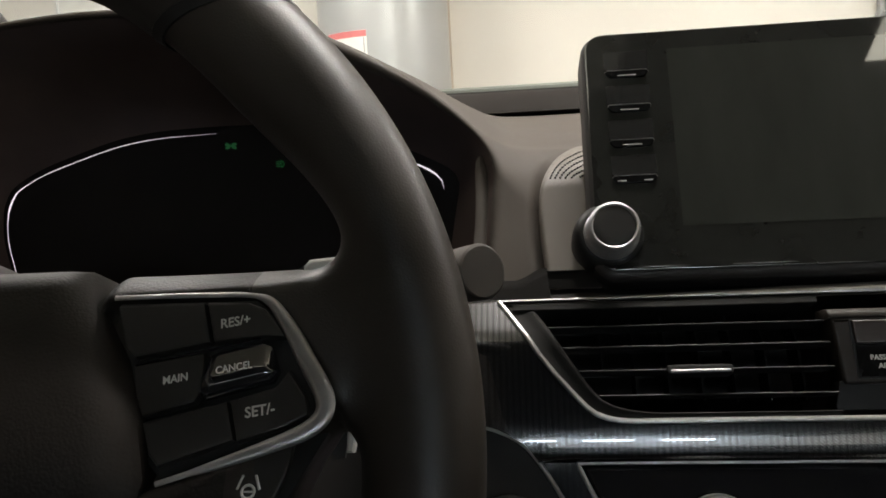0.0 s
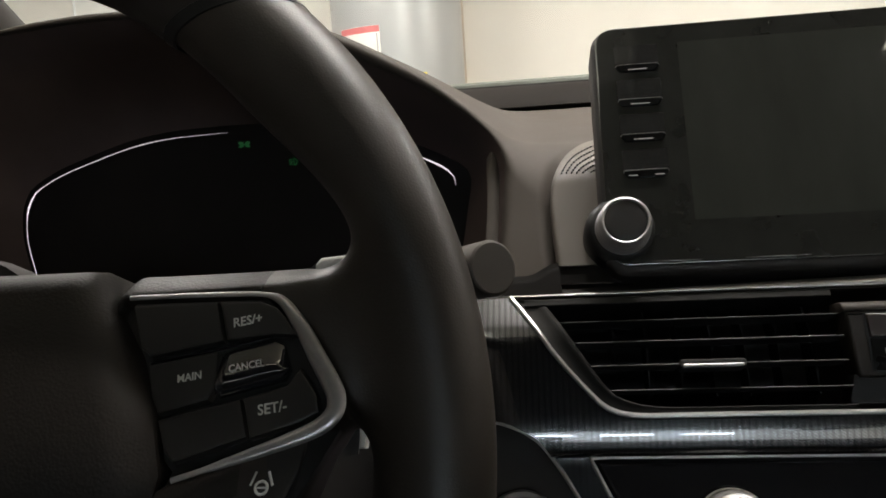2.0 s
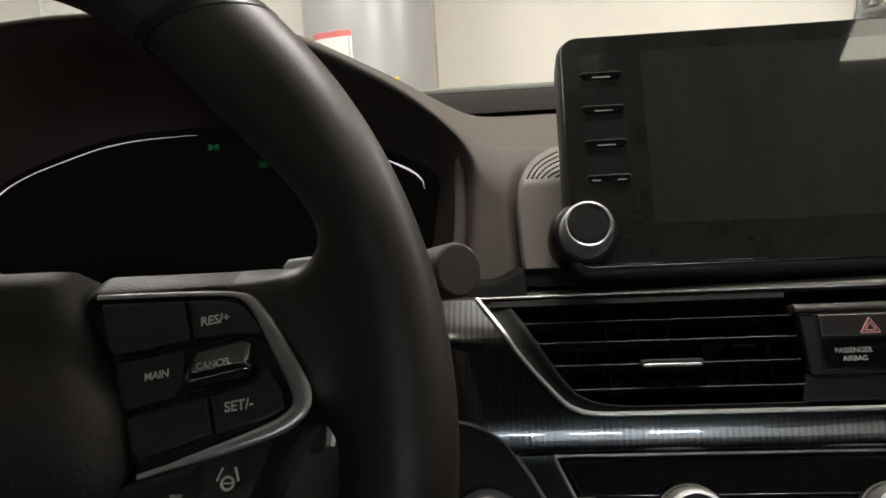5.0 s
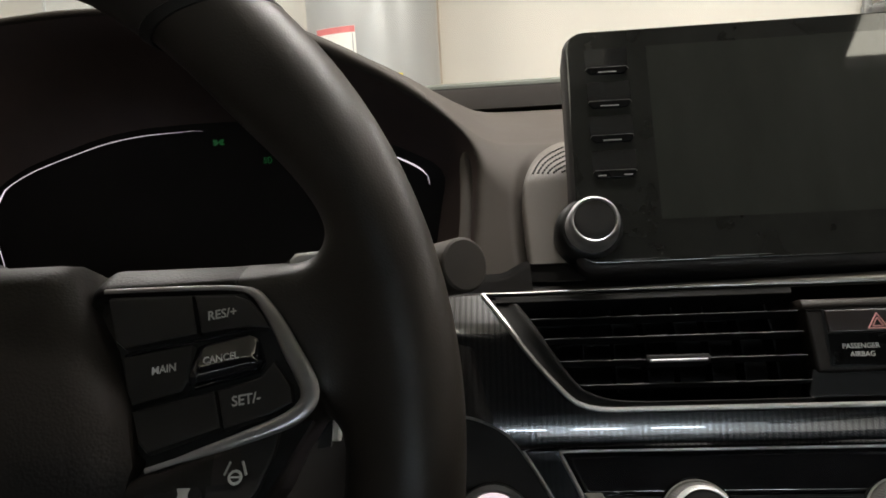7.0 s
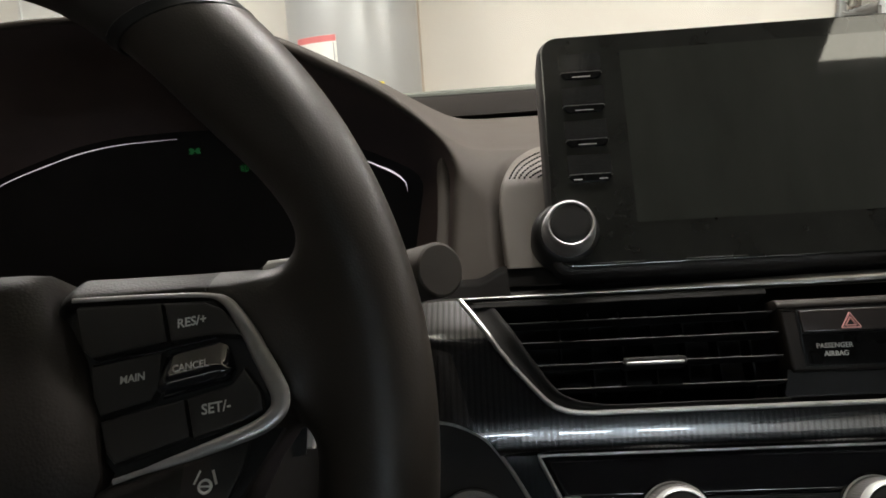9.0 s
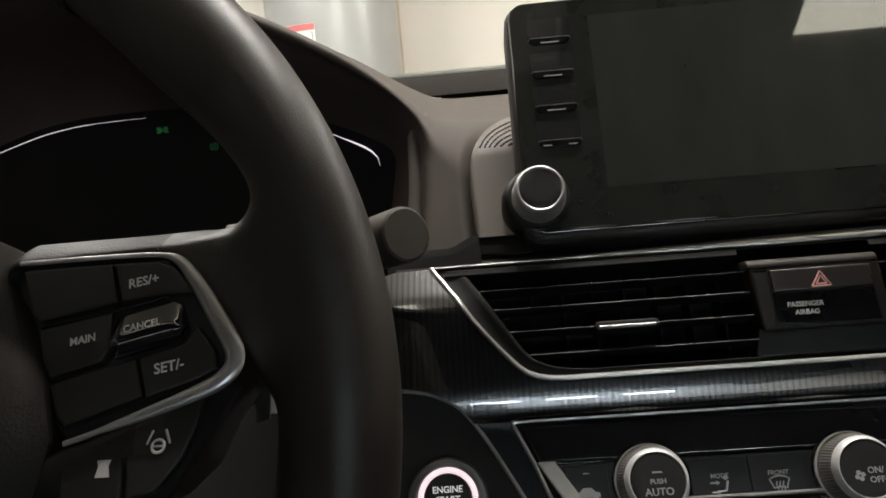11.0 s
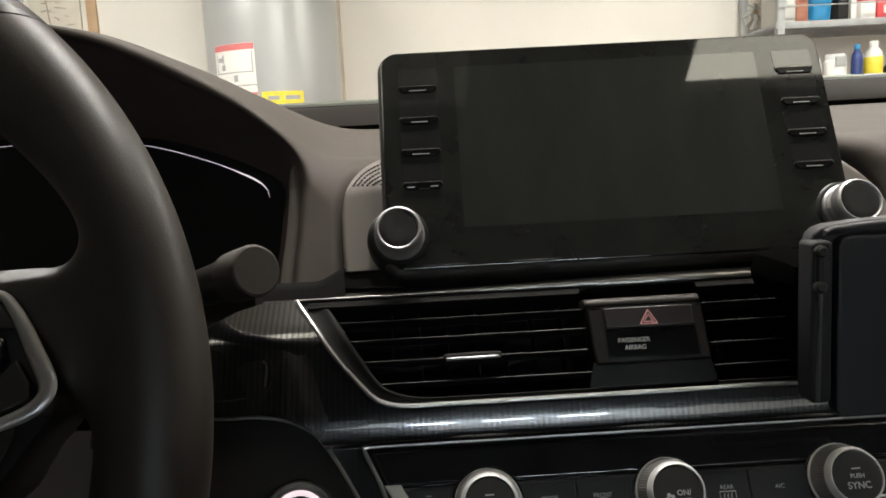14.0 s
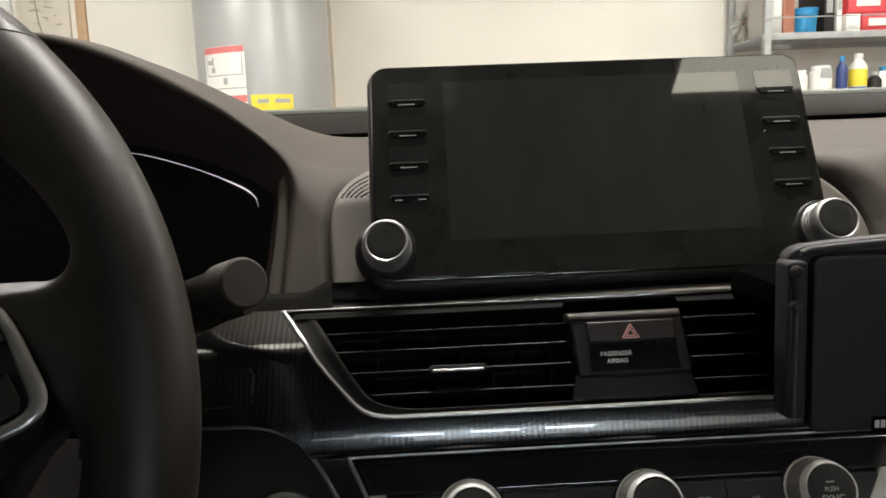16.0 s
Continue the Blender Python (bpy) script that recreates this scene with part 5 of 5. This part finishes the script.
writing("lettering", "ENGINE", 4.3, 0, 4.0, 6.0, START_LETTERS, cap, squeeze=0.95)
writing("lettering", "START", 4.3, 0, -0.6, 6.0, START_LETTERS, cap, squeeze=0.95)
writing("lettering", "STOP", 4.3, 0, -5.2, 6.0, START_LETTERS, cap, squeeze=0.95)

# ---- steering wheel ----
wheel = thing("steering_wheel", WHEEL, "black leather steering wheel with switches on its spoke", "steering wheel")
RR_, TT = 190.7, 16.8


# reach of the grip towards the hub by the angle over the spoke: waisted at the spoke, full at the thumb rest
GRIP = [(0, 21.5), (10, 19.5), (16, 16.5), (20, 15.2), (24, 15.2), (27, 16.6), (30, 18.4), (33, 20.4), (36, 21.8), (40, 22.8), (46, 22.6), (52, 21.6), (62, 19.4), (75, 18.0), (90, 18.0)]


def rim_section(th, n=20):
    """The grip's oval, swollen above the spoke and on the far side alike."""
    a = math.degrees(th) % 360
    up = a if a <= 90 else (180 - a if a <= 180 else 0)
    near = math.exp(-((up - 24) / 11) ** 2)
    rad_in, rad_out, thick = lerp(up, GRIP), TT, TT - 0.5 + 1.0 * near
    pts = []
    for k in range(n):
        p = 2 * math.pi * k / n
        c, s = math.cos(p), math.sin(p)
        pts.append(((rad_out if c > 0 else rad_in) * c, thick * s))
    return pts


bm = bmesh.new()
rows = []
for i in range(61):
    row = []
    for u, w in rim_section(radians(48.7 + 82.6 * i / 60)):
        a0 = 48.7 - 0.235 * u
        th = radians(a0 + (180 - 2 * a0) * i / 60)
        row.append(mm((RR_ + u * 1.008) * math.cos(th), (RR_ + u * 1.008) * math.sin(th), w * 1.008))
    rows.append(row)
sheet(bm, rows, close=True)
part("rim_top", bm, RIM_TOP, wheel, "smoother black top of the rim", 80)
# black bands give the seam grooves their shade by colour
for side in (1, -1):
    rows = []
    for grow, turn in ((0.985, -0.3), (1.010, -0.1), (1.004, 0.35), (1.004, 0.9), (1.009, 1.5), (0.985, 1.7)):
        row = []
        for u, w in rim_section(radians(48.7), 32):
            th = radians(48.7 - 0.235 * u + turn)
            row.append(mm(side * (RR_ + u * (grow + 0.008)) * math.cos(th), (RR_ + u * (grow + 0.008)) * math.sin(th), w * (grow + 0.008)))
        rows.append(row)
    bm = bmesh.new()
    sheet(bm, rows, close=True)
    part("rim_seam", bm, VENT_BLACK, wheel, "seam with its shaded groove coloured black")
SP = WHEEL.inverted() @ SPOKE


def sp(x, y, z=0.0):
    return SP @ mm(x, y, z)


SPOKE_ROWS = ((-62, 32.0, -60, -30), (-55, 32.6, -58, -5), (-50, 32.6, -57, -1.6), (-30, 32.2, -54, -1), (-10, 32.2, -50, -0.8), (3, 32.8, -50, -1.0), (13, 33.8, -40, -2.6), (16.5, 34.8, -29, -3.8), (19, 36.4, -24, -4.8),
              (21.5, 39.6, -19, -5.8), (23.5, 43.6, -15.5, -6.7), (27, 48.5, -19.8, -8.6), (31.5, 52, -26, -11.2), (36, 54, -33, -14.5), (41, 57, -40, -19))
# spoke carrier: from the hub out to the rim
TRIM_LINE = [(-52, 20.4), (-16, 20.3), (-3, 19.6), (3.2, 17.2), (8.0, 11.8), (16.8, -1.5), (23.6, -13.2), (23.2, -18.0), (19.2, -22.0), (0, -29.2), (-23, -36.4), (-52, -44)]


def within(x, y, poly):
    hit = False
    for (x0, y0), (x1, y1) in zip(poly, poly[1:] + poly[:1]):
        if (y0 > y) != (y1 > y) and x < (x1 - x0) * (y - y0) / (y1 - y0) + x0:
            hit = not hit
    return hit


def spoke_skin(bm, mirror):
    rows = []
    tabs = [[(r[0], r[k]) for r in SPOKE_ROWS] for k in (1, 2, 3)]
    for x in np.linspace(-62, 41, 70):
        top, bot, z = (lerp(x, t) for t in tabs)
        row = []
        for u in np.linspace(0, 1, 60):
            y = top + (bot - top) * u
            edge = max(0.0, 1 - u / 0.125) ** 1.3 * 9 + max(0.0, 1 - (1 - u) / 0.13) ** 2 * 11
            if within(x, y, TRIM_LINE):
                edge += 6
            p = sp(x, y, z - edge)
            blend = ease(0.156, 0.180, math.hypot(p.x, p.y)) * ease(0.0, 0.22, u) * ease(0.0, 0.30, 1 - u)
            p.z += (0.0128 - p.z) * blend
            row.append(p)
        row += [sp(x, bot + 1, z - 24), sp(x, top - 1, z - 24)]
        rows.append([Vector((-p.x, p.y, p.z)) if mirror else p for p in row])
    vs = sheet(bm, rows, close=True)
    bm.faces.new(vs[0]), bm.faces.new(vs[-1])


def grip():
    """Rim and spokes wrapped in one leather skin, eased where the spokes run into the rim."""
    bm = bmesh.new()
    rows = []
    for i in range(240):
        th = 2 * math.pi * i / 240
        rows.append([mm((RR_ + u) * math.cos(th), (RR_ + u) * math.sin(th), w) for u, w in rim_section(th, 36)])
    rows.append(rows[0])
    sheet(bm, rows, close=True)
    bmesh.ops.remove_doubles(bm, verts=bm.verts[:], dist=1e-6)
    spoke_skin(bm, False)
    spoke_skin(bm, True)
    bmesh.ops.recalc_face_normals(bm, faces=bm.faces[:])
    me = bpy.data.meshes.new("rough_grip")
    bm.to_mesh(me)
    bm.free()
    tmp = new("tmp_grip", me)
    mod = tmp.modifiers.new("wrap", "REMESH")
    mod.mode, mod.voxel_size, mod.use_smooth_shade = "VOXEL", 0.0012, True
    skin = bpy.data.meshes.new_from_object(tmp.evaluated_get(bpy.context.evaluated_depsgraph_get()))
    bpy.data.objects.remove(tmp)
    n = len(skin.vertices)
    co = np.empty(n * 3)
    skin.vertices.foreach_get("co", co)
    co = co.reshape(n, 3)
    ed = np.empty(len(skin.edges) * 2, dtype=np.int32)
    skin.edges.foreach_get("vertices", ed)
    a, b = ed.reshape(-1, 2).T
    deg = np.maximum(1, np.bincount(a, minlength=n) + np.bincount(b, minlength=n))
    r = np.hypot(co[:, 0], co[:, 1]) * 1000
    ang = np.degrees(np.arctan2(co[:, 1], np.abs(co[:, 0])))
    joint = np.clip((r - 158) / 8, 0, 1) * np.clip((190 - r) / 8, 0, 1) * np.clip((ang + 24) / 8, 0, 1) * np.clip((42 - ang) / 8, 0, 1)
    back = SP.inverted()
    for k in np.nonzero(joint > 0)[0]:
        q = back @ Vector((abs(co[k, 0]), co[k, 1], co[k, 2])) * 1000
        near = min(abs((q.x - x0) * (y1 - y0) - (q.y - y0) * (x1 - x0)) / math.hypot(x1 - x0, y1 - y0) if -4 < ((q.x - x0) * (x1 - x0) + (q.y - y0) * (y1 - y0)) / math.hypot(x1 - x0, y1 - y0) < math.hypot(x1 - x0, y1 - y0) + 4 else 99
                   for (x0, y0), (x1, y1) in zip(TRIM_LINE, TRIM_LINE[1:]))
        joint[k] *= 0.0 if within(q.x, q.y, TRIM_LINE) else min(1.0, max(0.0, (near - 2.0) / 4))
    for rounds, pull in ((4, np.full(n, 0.5)), (70, 0.6 * joint)):
        for _ in range(rounds):
            mean = np.empty_like(co)
            for c in range(3):
                mean[:, c] = (np.bincount(a, co[b, c], n) + np.bincount(b, co[a, c], n)) / deg
            co += (mean - co) * pull[:, None]
    skin.vertices.foreach_set("co", co.ravel())
    skin.update()
    skin.polygons.foreach_set("use_smooth", [True] * len(skin.polygons))
    skin.materials.clear()
    skin.materials.append(LEATHER)
    skin.materials.append(SHADED_LEATHER)
    # spoke left of the seam gets the darker copy instead of real shade
    for f in skin.polygons:
        c = f.center
        if abs(c.x) < 0.150 and math.hypot(c.x, c.y) < 0.160 and (back @ Vector((abs(c.x), c.y, c.z))).x < -0.0036:
            f.material_index = 1
    ob = new("rim", skin)
    ob.parent = wheel
    return tagged(ob, "black leather rim flowing into the spokes")


grip()
bm = bmesh.new()
tube(bm, [sp(-4.6, 21.5, -1.1), sp(-4.0, 25, -3.2), sp(-3.5, 28, -5.9), sp(-3.1, 30.6, -8.9)], 0.5, 6)
part("spoke_seam", bm, VENT_BLACK, wheel)

# airbag cover
def hub_half(y):
    """Half width of the cover at the height y (mm, hub frame)."""
    return lerp(y, [(-85, 40), (-70, 80), (-40, 104), (-6, 113), (12, 108.5), (28, 97), (43, 85.5), (52, 79), (54.5, 77.5), (55.5, 76.5)])


bm = bmesh.new()
rows = []
for y in (*np.linspace(-85, 48, 28), 50.5, 52.5, 54, 55):
    w = hub_half(y)
    row = []
    for u in np.linspace(-1, 1, 33):
        dome = 8 + 0.62 * min(70, 56 - y) - 0.0042 * min(70, 56 - y) ** 2 + 5 * (1 - u ** 4) - 7 * max(0, (y - 50) / 5) ** 2 - 12 * max(0, (-40 - y) / 45)
        edge = 4 * max(0, (abs(u) - 0.94) / 0.06) ** 2
        row.append(mm(w * u, y + 2.4 * u * u * max(0, (y - 30) / 25), dome - edge))
    row += [mm(w, y, -22), mm(-w, y, -22)]
    rows.append(row)
vs = sheet(bm, rows, close=True)
bm.faces.new(vs[0]), bm.faces.new(vs[-1])
part("airbag_cover", bm, SHADED_LEATHER, wheel, "grained black airbag cover", 50)
part("hub_back", lathe(bmesh.new(), [(0, -60), (55, -60), (70, -25), (70, -10), (0, -10)], n=40), DARK_PLASTIC, wheel)

# bright trim round the switches
bm = bmesh.new()
trim = spline([(-47, 19.9), (-30, 20.0), (-16, 19.9), (-3, 19.4), (3.4, 17.2), (8.2, 11.8), (12.5, 5.5), (16.6, -1.5), (20.8, -8.4), (23.2, -13.4), (22.9, -18.0), (19.0, -21.9), (11.8, -25.1), (0, -29.2), (-12, -33), (-23, -36.4)], 5)
tube(bm, [sp(p.x, p.y, 0.6) for p in trim], lambda u: 0.85 + 2.05 * max(0.0, math.sin(math.pi * min(1, max(0, (u - 0.22) / 0.72)))) ** 0.7, 10, flat=0.5, up=tuple(SP.to_3x3() @ Vector((0, 0, 1))))
part("spoke_trim", bm, SILVER, wheel, "silver trim round the switches", 60)


def spoke_button(pts, z, mat, label, words="", size=4.4, at=None, icon=None, lift=0.0):
    bm = prism(bmesh.new(), pts, -3, z, 0.8, 2)
    bmesh.ops.transform(bm, matrix=SP, verts=bm.verts[:])
    b = part("switch", bm, mat, wheel, label)
    if words:
        w = writing("lettering", words, size, *at, z + lift + 0.1, WHITE_INK, b, turn=9, squeeze=0.92)
        w.data.transform(SP)
    if icon:
        bm = bmesh.new()
        icon(bm, *at, z)
        bmesh.ops.transform(bm, matrix=SP, verts=bm.verts[:])
        part("symbol", bm, WHITE_INK, b)
    return b


spoke_button([(-45.5, 17.4), (-17.6, 17.6), (-13.6, 4.6), (-36.5, 0.4), (-40, 3)], 0.6, BUTTON, "blank dark switch")
spoke_button([(-16.7, 17.6), (-3.5, 17.2), (2.0, 15.0), (6.4, 10.4), (9.6, 5.6), (3.0, 6.2), (-12.6, 4.8)], 0.6, BUTTON, "dark resume switch", "RES/+", 4.2, (-6.6, 10.8))
spoke_button([(-36.0, -2.6), (-14.6, 0.9), (-13.6, -9.5), (-15.5, -13.6), (-30.4, -17.6), (-33.5, -12)], 1.2, BUTTON, "dark main switch", "MAIN", 3.4, (-22.2, -6.7))
cancel = spoke_button([(-14.0, 1.0), (2.0, 4.6), (5.4, 3.2), (8.3, -4.5), (6.8, -7.6), (-13.0, -12.4)], -0.8, PIANO, "glossy cancel switch", "CANCEL", 3.1, (-4.2, -4.2), lift=3.55)
bm = bmesh.new()
rows = []
for x in np.linspace(-13.9, 8.0, 16):
    y1 = lerp(x, [(-14.0, 1.0), (2.0, 4.6), (5.4, 3.2), (8.3, -4.5)]) - 0.4
    y0 = lerp(x, [(-13.9, -12.2), (6.8, -7.6), (8.3, -4.8)]) + 0.4
    side_fall = 1.4 * max(0.0, abs(x + 3) / 11 - 0.72) ** 2 / 0.08
    rows.append([sp(x, y0 + (y1 - y0) * u, 2.9 - 4.2 * max(0.0, u - 0.30) * ease(0.22, 0.5, u) - 1.5 * max(0.0, 0.25 - u) ** 2 / 0.06 - side_fall) for u in np.linspace(0, 1, 20)])
sheet(bm, rows)
part("switch_cap", bm, PIANO, cancel, "domed glossy face", 60)
part("rocker_lip", tube(bmesh.new(), [sp(x, y, 0.9) for x, y in ((-35.4, -2.1), (-25, -0.2), (-14.6, 1.6), (-6, 3.5), (2.0, 5.2))], 0.42, 8), PIANO, wheel, "thin glossy lip over the main and cancel switches")
spoke_button([(-30.5, -19.2), (-5.8, -13.4), (-2.4, -24.5), (-23.5, -31.6), (-27, -28)], 0.6, BUTTON, "blank dark switch")
spoke_button([(-5.0, -13.2), (8.0, -9.6), (11.6, -4.6), (17.5, -12.5), (18.4, -17.6), (12.5, -20.8), (-1.5, -25.0)], 0.6, BUTTON, "dark set switch", "SET/-", 4.4, (4.4, -16.4))


def icon_lane(bm, x, y, z):
    tube(bm, [mm(x + 1.8 * math.cos(radians(a)), y - 0.8 + 1.8 * math.sin(radians(a)), z + 0.1) for a in range(0, 360, 30)], 0.42, 6, close=True)
    for m in (-1, 1):
        tube(bm, [mm(x + m * 3.2, y - 0.2, z + 0.1), mm(x + m * 1.8, y + 3.6, z + 0.1)], 0.4, 6)
    bars(bm, [(x - 1.7, y - 1.0, x + 1.7, y - 0.5)], z)


def icon_cruise(bm, x, y, z):
    prism(bm, [(x - 2, y - 2), (x + 2, y - 2), (x + 1.4, y + 1), (x + 2, y + 2.6), (x - 2, y + 2.6), (x - 1.4, y + 1)], z, z + 0.15)


spoke_button([(-6.0, -31.8), (14.8, -25.6), (13.6, -33), (10, -42), (4, -50), (-4.5, -52)], -1.2, BUTTON, "dark lane keeping switch", at=(3.2, -37.4), icon=icon_lane)
spoke_button([(-24, -37.8), (-7.2, -32.3), (-5.7, -52), (-22, -56)], -1.2, BUTTON, "dark distance switch", at=(-11.5, -43.6), icon=icon_cruise)
bm = prism(bmesh.new(), [(-46.5, 19), (-2, 18.8), (7, 12), (23, -13), (19, -21.5), (-23, -35), (-28, -30)], -6, -2.6)
bmesh.ops.transform(bm, matrix=SP, verts=bm.verts[:])
part("switch_bed", bm, VENT_BLACK, wheel, "black bed of the switches")
bm = prism(bmesh.new(), [(-24, -36.6), (19, -22.5), (24, -22), (16, -36), (6, -52), (-22, -58)], -6, -3.2)
bmesh.ops.transform(bm, matrix=SP, verts=bm.verts[:])
part("switch_bed", bm, VENT_BLACK, wheel, "black bed of the switches")

# shift paddle behind the spoke
pad_m = plane_frame((-0.2475, -0.150, 0.957), 22)
bm = prism(bmesh.new(), [(-8, 8), (-6, 10.5), (14, 12), (18, 8), (17, -6), (4, -8), (-2, -6), (-8, 2)], -3, 1.5, 1.2, 2)
bmesh.ops.transform(bm, matrix=WHEEL.inverted() @ pad_m, verts=bm.verts[:])
part("shift_paddle", bm, PADDLE, wheel, "silver shift paddle")
bm = prism(bmesh.new(), [(10, -45), (14.5, -45), (12, -60), (9.5, -60)], -3, 1.5, 0.6, 1)
bmesh.ops.transform(bm, matrix=WHEEL.inverted() @ pad_m, verts=bm.verts[:])
part("paddle_tip", bm, PADDLE, wheel, "silver lower tip of the paddle")
bm = prism(bmesh.new(), [(-12, 7), (-9, 9.5), (13, 11), (17, 7), (13, -30), (8, -62), (3, -63), (4, -30), (-3, -8), (-12, 2)], -5, -3.1)
bmesh.ops.transform(bm, matrix=WHEEL.inverted() @ pad_m, verts=bm.verts[:])
part("paddle_back", bm, DARK_PLASTIC, wheel, "black back of the paddle")
part("steering_column", tube(bmesh.new(), [Vector((0, 0, -0.03)), Vector((0, 0.01, -0.28))], 62, 24), DARK_PLASTIC, wheel)

# ---- wiper stalk ----
d = Vector((0.63, -0.74, 0.24)).normalized()
end = Vector((-0.1902, -0.1085, 0.9528))
stalk = thing("wiper_stalk", pose(0, 0, 0), "dark grey wiper stalk with a round end knob", "stalk")
q = d.to_track_quat("Z", "Y").to_matrix().to_4x4()
bm = lathe(bmesh.new(), [(0, 0.2), (10.9, 0.2), (11.9, -0.5), (12.3, -1.8), (12.3, -22), (11.0, -25), (10.5, -26), (0, -26)], n=40)
bmesh.ops.transform(bm, matrix=Matrix.Translation(end) @ q, verts=bm.verts[:])
part("end_knob", bm, STALK_PLASTIC, stalk, "grey plastic end knob")
bm = lathe(bmesh.new(), [(0, -25), (10.4, -25), (9.8, -60), (8.5, -130), (0, -130)], n=28)
bmesh.ops.transform(bm, matrix=Matrix.Translation(end) @ q, verts=bm.verts[:])
part("arm", bm, DARK_PLASTIC, stalk, "black arm")

# ---- phone holder ----
hold = thing("phone_holder", plane_frame((0.0, -0.147, 0.939), 1), "black plastic phone holder clipped in front of the vent", "phone holder")
part("back_plate", prism(bmesh.new(), rrect(56.6, -57, 132, 20.4, 5, 5), -5, 1.5, 1.5, 2), HOLDER, hold, "dark back plate")
part("outer_shell", prism(bmesh.new(), [(47.6, -50.5), (134, -50.5), (134, 28.4), (92, 27.2), (68, 25.9), (56, 24.9), (51.5, 23.6), (48.6, 21.2), (47.6, 18.0)], -11, -3.5, 1.8, 3), HOLDER, hold, "dark outer shell with a raised top lip")
part("side_cradle", prism(bmesh.new(), rrect(45.4, -50, 54.4, 19.0, 2.5, 4), -9, 2.0, 1.8, 3), HOLDER, hold, "dark side cradle")
part("top_lip", prism(bmesh.new(), [(52.5, 20.6), (132, 21.6), (132, 27.6), (92, 26.4), (68, 25.2), (56, 24.2), (52.8, 22.8)], -8, -0.5, 1.4, 3), HOLDER, hold)
part("clamp_rod", tube(bmesh.new(), [mm(48.2, -49, 2.2), mm(48.8, -3, 2.2)], 0.9, 10), SCREW_GREY, hold, "thin steel rod")
for y in (15.0, 0.2):
    part("clamp_screw", lathe(bmesh.new(), [(0, 1), (2.5, 1), (2.5, 3.8), (1.6, 4.8), (0, 4.8)], (48.4, y, 0), 20), SCREW_DARK, hold, "small dark clamp screw")
part("screw_stem", tube(bmesh.new(), [mm(48.4, 13, 2.0), mm(48.6, 2, 2.0)], 1.5, 10), HOLDER, hold)
plate = part("name_plate", prism(bmesh.new(), rrect(83.5, -57.2, 108, -50.6, 0.6, 2), 1.2, 1.9), INDICATOR, hold, "small black name plate")
bm = bmesh.new()
bars(bm, [(84.8 + 2.6 * k, -55.6, 86.8 + 2.6 * k, -52.2) for k in range(8)], 1.85, 0.2)
part("maker_mark", bm, WHITE_INK, plate, "white printed mark")
for y in (-15.0, -38.5):
    part("plate_slot", bars(bmesh.new(), [(90, y, 94, y + 1.6)], 1.2, 0.4), INDICATOR, hold, "small dark slot")
part("mount_arm", tube(bmesh.new(), [mm(92, 0, -4), mm(92, -2, -80)], 9, 16), HOLDER, hold)
clip = soft_box(bmesh.new(), 0.060, -0.022, -0.098, 0.090, 0.0045, -0.045, 0.012)
part("vent_clip", clip, CLIP_BLACK, hold, "black rounded clip hooked over the vent")
part("clip_foot", soft_box(bmesh.new(), 0.076, -0.058, -0.085, 0.094, -0.012, -0.048, 0.006), CLIP_BLACK, hold, "black foot of the clip")
